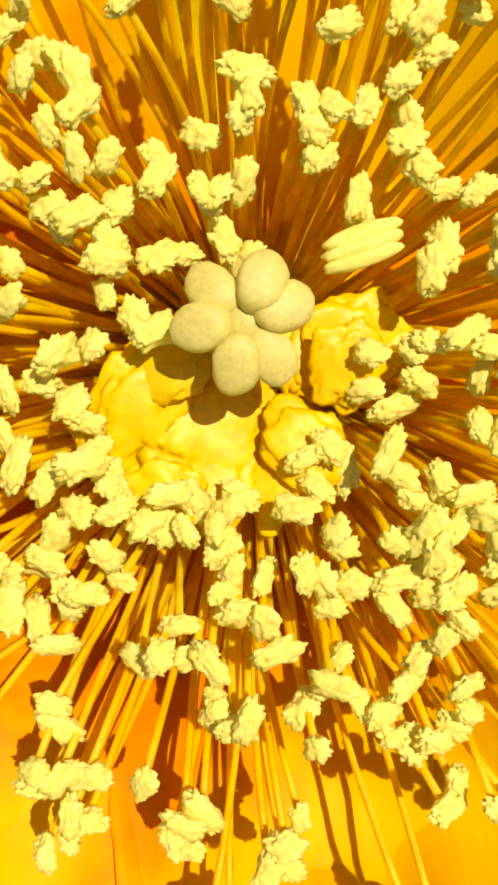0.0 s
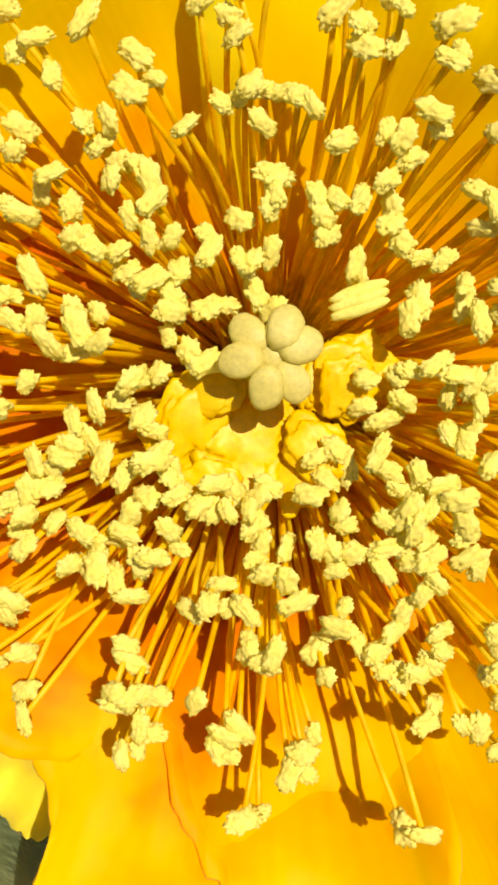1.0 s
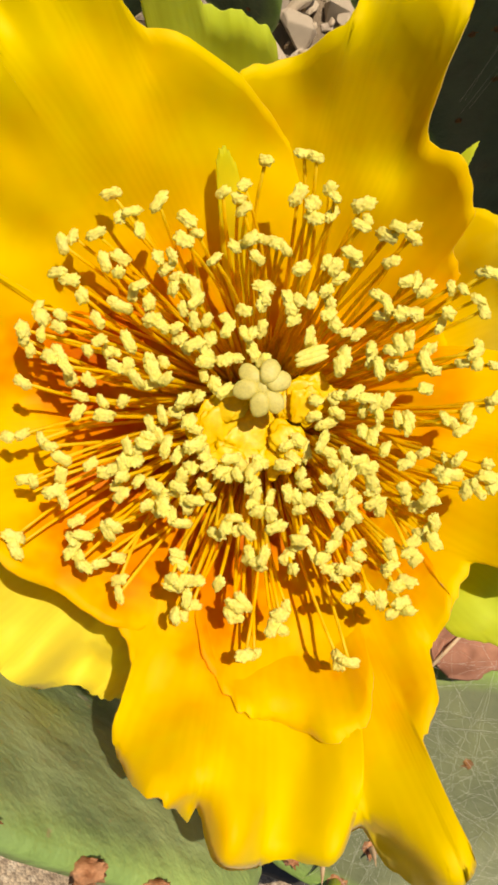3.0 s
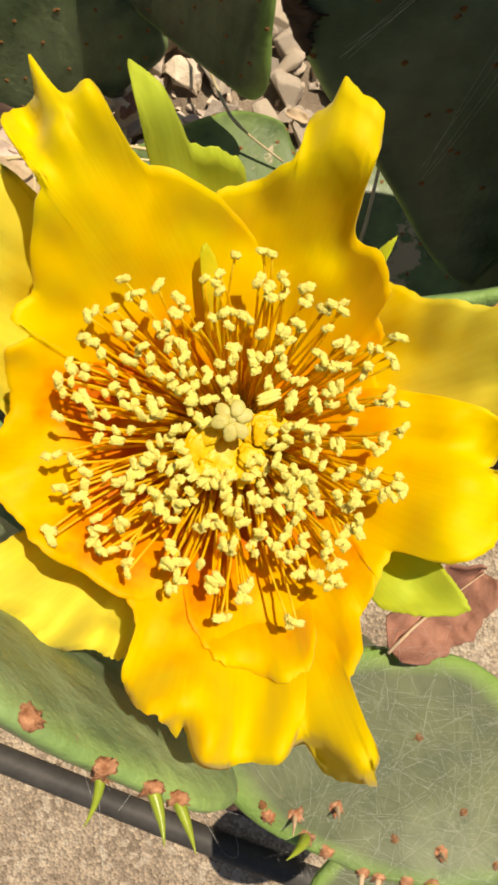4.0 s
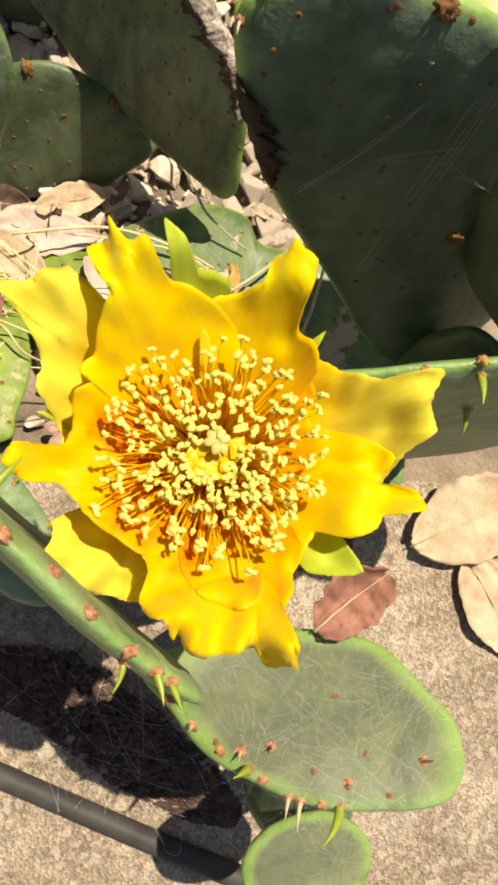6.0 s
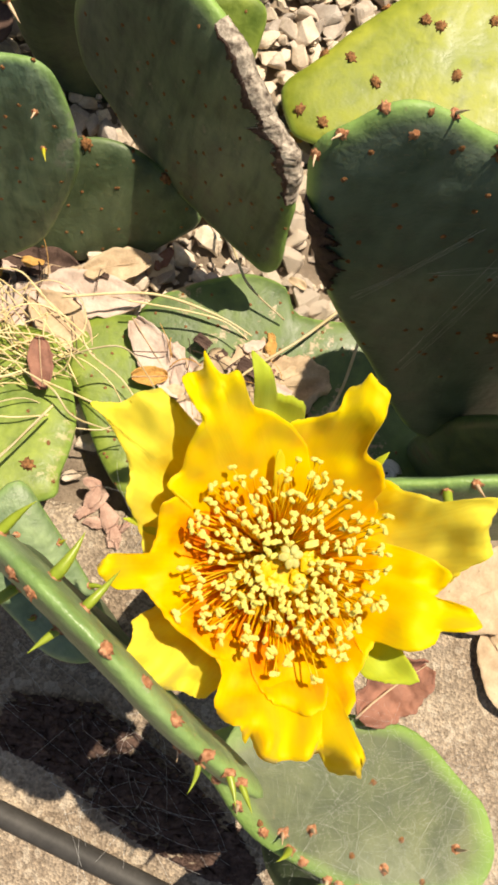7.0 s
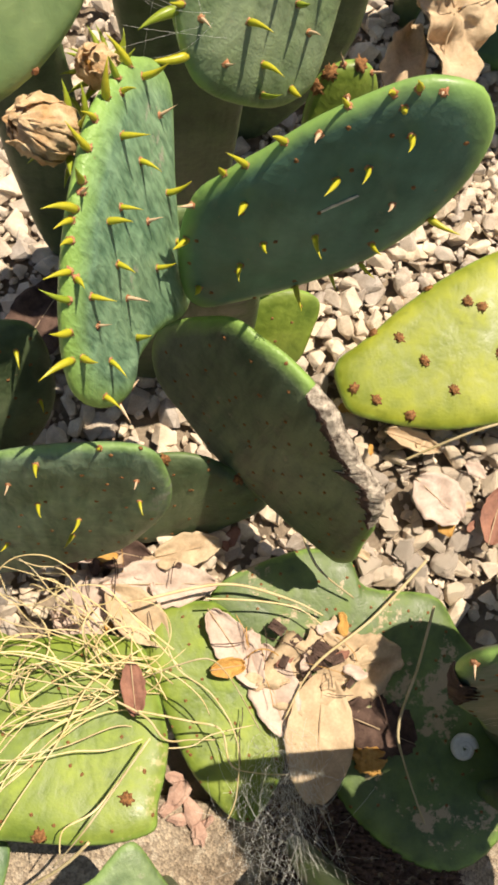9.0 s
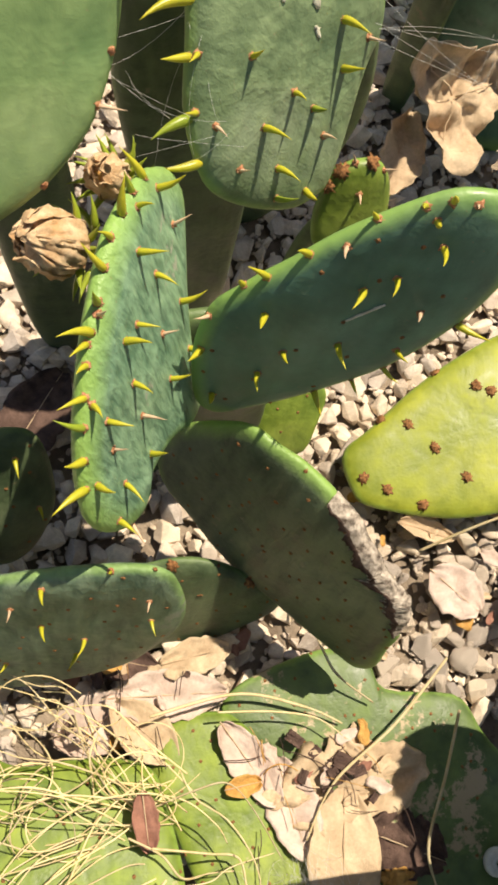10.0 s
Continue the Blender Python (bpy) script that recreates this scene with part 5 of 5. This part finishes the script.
dead_leaf((0.0415, -0.0275, 0.1960), 0.024, 0.0165, 40, RED_LEAF, "reddish dead leaf on a dusty pad", (8, 6), 0.35, 10, 0.0, 1.3)
dead_leaf((0.1410, -0.0020, 0.018), 0.066, 0.044, 25, DRY_LEAF, "pale dead leaf on bare soil", (0, 3), 0.12, 11)
dead_leaf((0.1540, -0.0450, 0.014), 0.055, 0.032, -60, DRY_LEAF, "tan dead leaf on bare soil", (0, 3), 0.12, 12)
dead_leaf((-0.1620, 0.2700, 0.016), 0.070, 0.036, 65, BARK, "dark brown leaf on gravel", (0, 0), 0.15, 13)
dead_leaf((0.0560, 0.2180, 0.016), 0.034, 0.012, -12, DRY_LEAF, "narrow curled leaf on gravel", (0, 0), 0.5, 14)
dead_leaf((0.0700, 0.1850, 0.018), 0.034, 0.028, -40, PALE_LEAF, "square pale leaf on gravel", (4, 0), 0.1, 15)
dead_leaf((0.1050, 0.1780, 0.016), 0.036, 0.018, 70, RED_LEAF, "brown leaf on gravel", (0, 5), 0.2, 16)
dead_leaf((-0.1120, 0.1480, 0.014), 0.046, 0.020, -10, BARK, "dark brown leaf below a pad", (0, 0), 0.2, 17)
dead_leaf((-0.0700, 0.1500, 0.014), 0.036, 0.018, 15, DRY_LEAF, "tan leaf beside gravel", (0, 0), 0.2, 18)


def lobed_leaf(at, size, tilt, seed, material, label):
    """A broad crumpled leaf with pointed lobes whose tips curl up."""
    leaf = thing("dead_leaf", label, "leaf", "dead leaves", at=at)
    bm = bmesh.new()
    rings = []
    for j in range(1, 15):
        r, ring = j / 14, []
        for i in range(84):
            a = i / 84 * math.tau
            lobe = 0.56 + 0.44 * abs(math.cos(a * 1.5 + 0.1)) ** 3 + 0.05 * noise.noise((math.cos(a) * 5, math.sin(a) * 5, seed))
            reach = size * (1 + (lobe - 1) * r ** 0.6) * r
            p = Vector((reach * math.cos(a), reach * math.sin(a) * 0.92, 0))
            q = p / size
            fold = abs(noise.noise((q.x * 1.5, q.y * 1.5, seed))) * 0.55 + 0.16 * noise.noise((q.x * 4.2, q.y * 4.2, seed + 2)) + 0.05 * noise.noise((q.x * 11, q.y * 11, seed))
            p.z = size * (fold + 0.9 * max(0, r - 0.5) ** 1.5 * (lobe * 2 - 0.6))
            ring.append(bm.verts.new(p))
        rings.append(ring)
    for lo, hi in zip(rings, rings[1:]):
        for i in range(84):
            bm.faces.new((lo[i], lo[(i + 1) % 84], hi[(i + 1) % 84], hi[i]))
    bm.faces.new(rings[0])
    thicken(bm, 0.0004)
    part("blade", bm, material, leaf)
    for k in range(3):
        a = (k * 2 - 0.8 / 3 * 1) * math.pi / 3 + 0.0
        vein = bmesh.new()
        tube(vein, [Vector((size * s * math.cos(a), size * s * 0.9 * math.sin(a), size * (abs(noise.noise((s * math.cos(a) * 1.5, s * math.sin(a) * 1.4, seed))) * 0.55 + 0.06))) for s in (0.05, 0.2, 0.35, 0.5, 0.65)], [0.0006, 0.0005, 0.0004, 0.0003, 0.0002], 5)
        part("vein", vein, material, leaf)
    leaf.rotation_euler = [radians(a) for a in tilt]
    return leaf


lobed_leaf((0.0540, 0.4380, 0.096), 0.042, (34, -8, 40), 4.0, DRY_LEAF, "large crumpled lobed dry leaf caught behind pads")
dead_leaf((0.0300, 0.4150, 0.078), 0.050, 0.026, 70, DRY_LEAF, "curled brown leaf half under a larger leaf", (20, -20), 0.4, 20, 0.2, 0.8)


def leaf_scrap(at, length, turn, material, seed):
    """A torn curled bit of dead leaf."""
    bm = bmesh.new()
    lines = []
    for i in range(9):
        s = i / 8
        half = length * 0.26 * math.sin(math.pi * (0.12 + 0.8 * s)) * (1 + 0.6 * noise.noise((s * 4, seed, 0)))
        lines.append([bm.verts.new(((s - 0.5) * length, half * w + 0.1 * length * noise.noise((s * 2, seed, 7)), length * (0.10 * w * w * (0.5 + noise.noise((seed, 3, 0))) + 0.12 * noise.noise((s * 3, w, seed))))) for w in (-1, -0.6, -0.2, 0.2, 0.6, 1)])
    for lo, hi in zip(lines, lines[1:]):
        for k in range(5):
            bm.faces.new((lo[k], hi[k], hi[k + 1], lo[k + 1]))
    thicken(bm, 0.0003)
    ob = new("leaf_scrap", to_mesh("leaf_scrap", bm, material))
    ob.location, ob.rotation_euler = at, (0.2 * math.sin(seed * 3), 0.2 * math.cos(seed * 5), turn)
    return ob


g = random.Random(77)
SCRAP_LOOK = ((DRY_LEAF, "torn tan leaf scrap among litter"), (PALE_LEAF, "torn pale pinkish leaf scrap among litter"), (HUSK, "small orange brown leaf scrap among litter"), (BARK, "dark brown leaf crumb among litter"), (RED_LEAF, "reddish brown leaf scrap among litter"))
for i in range(60):
    mm, label = SCRAP_LOOK[(0, 1, 0, 1, 2, 3, 4, 0)[i % 8]]
    if i < 22:
        at = (g.uniform(-0.135, -0.075), g.uniform(0.110, 0.145), g.uniform(0.014, 0.026))
    elif i < 36:
        at = (g.uniform(-0.034, 0.030), g.uniform(0.078, 0.114), g.uniform(0.0235, 0.0265))
    else:
        at = (g.uniform(-0.05, 0.13), g.uniform(0.150, 0.250), g.uniform(0.010, 0.015))
    ob = leaf_scrap(at, g.uniform(0.006, 0.015), g.uniform(0, 6.28), mm, i * 1.37)
    tagged(ob, label, "leaf scrap", "leaf scraps")



def bark_block(length, width, high, seed):
    """A brittle block of bark, split along its grain."""
    bm = bmesh.new()
    bmesh.ops.create_cube(bm, size=1.0)
    bmesh.ops.subdivide_edges(bm, edges=bm.edges[:], cuts=5, use_grid_fill=True)
    for v in bm.verts:
        x, y, z = v.co
        split = 0.22 * noise.noise((x * 1.4, y * 9, seed)) + 0.12 * noise.noise((x * 6, y * 6, seed + z * 3))
        v.co = Vector(((x + 0.16 * noise.noise((y * 5, z * 2, seed + 3))) * length, (y + 0.10 * noise.noise((x * 4, z * 3, seed + 6))) * width, (z + split * (z > 0)) * high)) * MM
    return bm


for i, (x, y, z, s, turn) in enumerate(((-21, 111, 26.5, 4.2, -35), (4, 100, 26.5, 5.6, -25), (-1, 94, 26.5, 4.0, -60), (11, 96, 26.5, 3.4, 20), (-11, 105, 26.5, 3.0, 40), (-17, 94, 26.5, 3.0, 70), (-5, 88, 26.5, 2.6, 10), (18, 84, 26.5, 2.4, 50))):
    ob = new("bark_piece", to_mesh("bark_piece", bark_block(s * 2.0, s * 1.3, s * 0.6, i * 3.7), BARK, False))
    ob.location, ob.rotation_euler = (x * MM, y * MM, z * MM), (0.12 * math.sin(i), 0.1 * math.cos(i * 2), radians(turn))
    tagged(ob, "cracked dark brown bark block on dead leaves", "bark", "bark pieces")

shell_bm = bmesh.new()
turns = [Vector(((1 - s * 0.86) * 5.2 * math.cos(s * 15), (1 - s * 0.86) * 5.2 * math.sin(s * 15), 1.5 + s * 3.2)) * MM for s in (i / 60 for i in range(61))]
tube(shell_bm, turns, [MM * (3.2 * (1 - s / 60 * 0.9) + 0.1) for s in range(61)], 9)
shell_ob = new("snail_shell", to_mesh("snail_shell", shell_bm, SHELL))
shell_ob.location = (0.080, 0.053, 0.020)
tagged(shell_ob, "small white empty snail shell on a rotting pad", "shell")

husk_ob = new("seed_husk", to_mesh("seed_husk", lump((8 * MM, 6 * MM, 4.5 * MM), 0.5, 3.0, 4, 77), HUSK))
husk_ob.location = (0.029, 0.046, 0.023)
tagged(husk_ob, "crinkled orange dried husk beside an oak leaf", "husk")
for i, (x, y, s) in enumerate(((-68, 26, 8), (-60, 16, 8), (-66, 14, 5), (-73, 19, 5), (-56, 8, 6), (-70, 34, 5), (-52, 13, 4))):
    ob = new("red_stone", to_mesh("red_stone", lump((s * MM, s * 0.6 * MM, s * 0.34 * MM), 0.6, 1.9, 2, 110 + i), PINK_STONE, False))
    ob.location, ob.rotation_euler = (x * MM, y * MM, 0.013), (0, 0, 1 + i)
    tagged(ob, "broken pinkish stone at the slab edge", "stone", "red stones")

hose_bm = bmesh.new()
tube(hose_bm, [Vector((x, -0.161 - 0.40 * (x + 0.01) + 0.004 * math.sin(x * 30), 0.0155)) for x in (-0.4, -0.3, -0.2, -0.1, 0.0, 0.08, 0.16)], 0.0055, 12)
hose = thing("drip_hose", "thin black drip hose across the concrete slab", "hose")
part("tube", hose_bm, PIPE, hose)

straw = thing("dry_grass", "tuft of bleached straw draped over a cactus pad", "dry grass")
g = random.Random(21)
for i in range(40):
    a = Vector((-0.090 + g.gauss(0, 0.012), 0.082 + g.gauss(0, 0.011), 0.056))
    if i % 3 == 0:
        b = Vector((-0.140 + g.gauss(0, 0.02), 0.128 + g.gauss(0, 0.010), 0.040))
    elif i % 7 == 1:
        b = Vector((-0.050 + g.gauss(0, 0.012), 0.062 + g.gauss(0, 0.014), 0.046))
    else:
        b = Vector((-0.165 + g.gauss(0, 0.012), 0.040 + g.gauss(0, 0.030), 0.078))
    rise = g.uniform(0.006, 0.020) if i % 4 else g.uniform(-0.010, 0.0)
    skew = g.uniform(-0.006, 0.006)
    line = [a]
    for s in (0.25, 0.5, 0.75):
        line.append(a.lerp(b, s) + Vector((skew * math.sin(math.tau * s) + g.gauss(0, 0.0018), rise * math.sin(math.pi * s) + g.gauss(0, 0.0022), 0.004 + 0.008 * math.sin(math.pi * s) * g.random())))
    if i % 5 == 2:
        line.append(b)
        b = b + Vector((g.uniform(-0.004, 0.010), -g.uniform(0.008, 0.020), -0.002))
    bm = bmesh.new()
    tube(bm, smooth_loop(line + [b], 22, False), [g.uniform(0.00026, 0.00046)] * 12 + [0.0003] * 9 + [0.0001], 5)
    part("blade", bm, STRAW, straw)


for i in range(20):
    c = Vector((-0.135 + g.gauss(0, 0.020), 0.098 + g.gauss(0, 0.016), 0.060 + g.uniform(0, 0.006)))
    size, turn, a0 = g.uniform(0.010, 0.026), g.uniform(2.0, 5.2), g.uniform(0, 6.28)
    drift = Vector((g.uniform(-0.020, 0.020), g.uniform(-0.020, 0.020), 0))
    line = [c + drift * (k / 7) + Vector((math.cos(a0 + turn * k / 7) * size, math.sin(a0 + turn * k / 7) * size * 0.8, 0.006 * math.sin(k * 0.9 + i))) for k in range(8)]
    bm = bmesh.new()
    tube(bm, smooth_loop(line, 30, False), [g.uniform(0.00022, 0.00042)] * 20 + [0.00022] * 9 + [0.0001], 5)
    part("blade", bm, STRAW, straw)


def dry_stem(label, thick, *path):
    """A thin dry grass stem through points in mm."""
    bm = bmesh.new()
    tube(bm, smooth_loop([Vector(p) * MM for p in path], 24, False), [thick * MM] * 16 + [thick * 0.66 * MM] * 8, 6)
    tagged(new("dry_stem", to_mesh("dry_stem", bm, STRAW)), label, "dry grass", "dry stems")


dry_stem("long bleached grass stalk over a rotting pad", 0.8, (59, 125, 40), (52, 94, 34), (41, 65, 36), (46, 45, 30), (58, 16, 24))
dry_stem("fine dry stem across dead leaves", 0.8, (62, 150, 20), (30, 118, 28), (-2, 92, 30), (-16, 66, 28))
dry_stem("thin dry stem beside a drooping pad", 0.8, (-20, 190, 20), (-6, 152, 30), (2, 140, 30), (20, 128, 24))
dry_stem("thin dry stem over pale leaves", 0.8, (-92, 122, 40), (-50, 132, 30), (-16, 126, 26), (4, 118, 22))
dry_stem("fine straw across a yellow pad", 0.8, (50, 206, 20), (90, 222, 46), (150, 236, 50))
dry_stem("fine dry stem over concrete", 0.8, (-106, 20, 78), (-120, 4, 60), (-150, -22, 20))
dry_stem("curled straw beside a light green pad", 0.5, (-99, 77, 74), (-85, 70, 72), (-76, 60, 66), (-64, 58, 50), (-52, 57, 42))
dry_stem("long curled straw over a fallen pad", 0.5, (-89, 73, 74), (-65, 67, 56), (-49, 61, 38), (-43, 44, 32), (-29, 40, 30), (-14, 40, 32))
dry_stem("curled straw over a light green pad", 0.5, (-83, 62, 76), (-92, 49, 79), (-104, 34, 84), (-116, 27, 86), (-117, 17, 84))
dry_stem("long straw over a light green pad", 0.5, (-84, 61, 76), (-96, 43, 82), (-108, 26, 86), (-121, 8, 70))
dry_stem("thin dry stem over dead leaves", 0.5, (-60, 124, 40), (-32, 124, 34), (-11, 121, 32), (2, 113, 31))


g = random.Random(57)
for i in range(26):
    x, y = (g.uniform(-40, 40), g.uniform(62, 118)) if i < 16 else (g.uniform(-130, -60), g.uniform(112, 140))
    a, length = g.uniform(0, 6.28), g.uniform(8, 24)
    z = 28 if i < 16 else 26
    bm = bmesh.new()
    way = Vector((math.cos(a), math.sin(a), 0)) * length
    tube(bm, bend(Vector((x, y, z)) * MM, (Vector((x, y, z + g.uniform(-1, 3))) + way) * MM, Vector((g.gauss(0, 3), g.gauss(0, 3), g.uniform(0, 3))) * MM, 8), g.uniform(0.00016, 0.00036), 5)
    tagged(new("twig", to_mesh("twig", bm, BARK if i % 3 else HUSK)), "thin brown twig among dead leaves", "twig", "twigs")


# ---- cobwebs ----
def cobweb(label, anchors, strands, sag, seed, thread=0.00007, pairs=None):
    """Threads between random anchors, or between the given pairs of them."""
    web = thing("cobweb", label, "cobweb", "cobwebs")
    g = random.Random(seed)
    for i in range(strands):
        a, b = pairs[i % len(pairs)] if pairs else g.sample(range(len(anchors)), 2)
        p, q = (Vector(anchors[k]) * MM + Vector((g.gauss(0, 1), g.gauss(0, 1), g.gauss(0, 1))) * sag for k in (a, b))
        bm = bmesh.new()
        tube(bm, bend(p, q, Vector((g.gauss(0, 1), g.gauss(0, 1), -abs(g.gauss(0, 1)))) * sag, 9), thread, 4)
        part("thread", bm, SILK, web)
    return web


cobweb("dusty grey cobweb between flower and soil", ((-24, 52, 30), (-8, 40, 40), (-26, 24, 60), (-14, 10, 90), (-4, 30, 30), (-30, 6, 40)), 220, 0.010, 3, 0.00005)
cobweb("pale cobweb veil over a dusty pad", ((8, -40, 204), (34, -38, 204), (62, -46, 200), (70, -62, 199), (66, -84, 199), (38, -84, 203), (18, -66, 206), (44, -60, 206)), 240, 0.006, 5, 0.000008)
cobweb("loose cobweb threads across a shaded pad", ((23, 86, 189), (50, 96, 221), (50, 76, 150), (66, 98, 224), (43, 91, 205), (64, 94, 209), (61, 92, 204), (81, 90, 189)), 14, 0.0013, 4, 0.000022, ((0, 1), (2, 3), (4, 5), (6, 7)))
cobweb("cobweb threads between upright pads", ((-118, 318, 235), (-86, 330, 240), (-100, 300, 215), (-80, 305, 222)), 13, 0.005, 6, 0.00004)
cobweb("cobweb strung from a pad to a dry leaf", ((-28, 342, 238), (60, 420, 125), (70, 440, 135)), 10, 0.004, 7, 0.00006)
cobweb("fine cobweb over shaded concrete", ((-90, -60, 12), (-40, -70, 12), (-10, -110, 12), (10, -140, 12), (-60, -110, 12), (-30, -140, 12)), 90, 0.014, 8, 0.00005)


# ---- dark litter flakes that deepen the shade on the slab ----
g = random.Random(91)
flake_v, flake_f = [], []
# this belt follows the bearer pad's shadow; its dark flakes deepen that shade
SHADOW_BELT = [Vector(p) for p in ((-0.100, -0.084, 0.011), (-0.062, -0.092, 0.017), (-0.022, -0.118, 0.018), (0.012, -0.139, 0.012), (0.028, -0.150, 0.004))]
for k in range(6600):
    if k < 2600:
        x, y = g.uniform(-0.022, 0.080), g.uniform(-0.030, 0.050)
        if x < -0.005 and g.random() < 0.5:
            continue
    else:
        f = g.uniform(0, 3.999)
        x, y, half = SHADOW_BELT[int(f)].lerp(SHADOW_BELT[int(f) + 1], f % 1)
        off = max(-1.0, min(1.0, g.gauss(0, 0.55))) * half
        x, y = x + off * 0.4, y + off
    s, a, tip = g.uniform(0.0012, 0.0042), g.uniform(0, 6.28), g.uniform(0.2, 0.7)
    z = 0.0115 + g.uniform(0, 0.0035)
    at = len(flake_v)
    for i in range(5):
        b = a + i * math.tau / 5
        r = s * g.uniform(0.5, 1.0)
        flake_v.append((x + r * math.cos(b), y + 0.6 * r * math.sin(b), z + tip * r * math.sin(b + 1)))
    flake_v.append((x, y, z + s * 0.35))
    flake_f.extend((at + i, at + (i + 1) % 5, at + 5) for i in range(5))
flake_me = bpy.data.meshes.new("mulch")
flake_me.from_pydata(flake_v, [], flake_f)
flake_me.materials.append(BARK)
tagged(new("mulch", flake_me), "dark litter flakes deepening the shade on concrete", "mulch", kind="stuff")


# ---- gravel ----
def chip(seed, soft_edge):
    """A broken stone chip with flat faces."""
    g = random.Random(seed)
    bm = bmesh.new()
    for _ in range(13):
        d = Vector((g.gauss(0, 1), g.gauss(0, 1), g.gauss(0, 1))).normalized()
        bm.verts.new((d.x * g.uniform(0.85, 1.15), d.y * g.uniform(0.55, 0.85), d.z * g.uniform(0.4, 0.65)))
    hull = bmesh.ops.convex_hull(bm, input=bm.verts[:])
    bmesh.ops.delete(bm, geom=[v for v in hull["geom_interior"] if isinstance(v, bmesh.types.BMVert)], context="VERTS")
    if soft_edge:
        bmesh.ops.bevel(bm, geom=bm.edges[:], offset=0.075, segments=1, affect="EDGES", clamp_overlap=True)
    return to_mesh("pebble", bm, PEBBLE, False)


STONES, FAR_STONES = [[chip(130 + k, soft_edge) for k in range(18)] for soft_edge in (True, True)]
rest_v, rest_f, count = [], [], 0
g = random.Random(33)
spots = []
for iy in range(84):
    for ix in range(90):
        x, y = -0.36 + ix * 0.0087 + g.uniform(-0.005, 0.005), 0.040 + iy * 0.0087 + g.uniform(-0.005, 0.005)
        if y < 0.12 and x > -0.15 and g.random() < 0.75:
            continue
        spots.append((x, y))
spots.sort(key=lambda p: abs(p[0] - 0.06) * 0.9 + abs(p[1] - 0.21))
for x, y in spots:
    me = (STONES if count < 300 else FAR_STONES)[g.randrange(18)]
    s = g.choice((0.0036, 0.0048, 0.0060, 0.0072, 0.0086, 0.0105, 0.0130)) * g.uniform(0.75, 0.95)
    m = Matrix.LocRotScale((x, y, s * 0.30 + g.uniform(0, 0.004)), Euler((g.uniform(-0.5, 0.5), g.uniform(-0.5, 0.5), g.uniform(0, 6.28))), (s, s, s))
    if count < 300:
        ob = part("pebble", me, None, ground)
        ob.matrix_local = m
        count += 1
    else:
        at = len(rest_v)
        rest_v.extend(m @ v.co for v in me.vertices)
        rest_f.extend(tuple(at + k for k in p.vertices) for p in me.polygons)
FINES = [chip(190 + k, False) for k in range(8)]
for _ in range(7000):
    x, y = g.uniform(-0.30, 0.30), g.uniform(0.12, 0.62)
    me, s = FINES[g.randrange(8)], g.uniform(0.0014, 0.0036)
    m = Matrix.LocRotScale((x, y, g.uniform(0.0005, 0.0035)), Euler((g.uniform(-0.6, 0.6), g.uniform(-0.6, 0.6), g.uniform(0, 6.28))), (s, s, s))
    at = len(rest_v)
    rest_v.extend(m @ v.co for v in me.vertices)
    rest_f.extend(tuple(at + k for k in p.vertices) for p in me.polygons)
gravel_me = bpy.data.meshes.new("gravel")
gravel_me.from_pydata(rest_v, [], rest_f)
gravel_me.materials.append(PEBBLE)
tagged(new("gravel", gravel_me), "pale tan angular garden gravel", "gravel", kind="stuff")
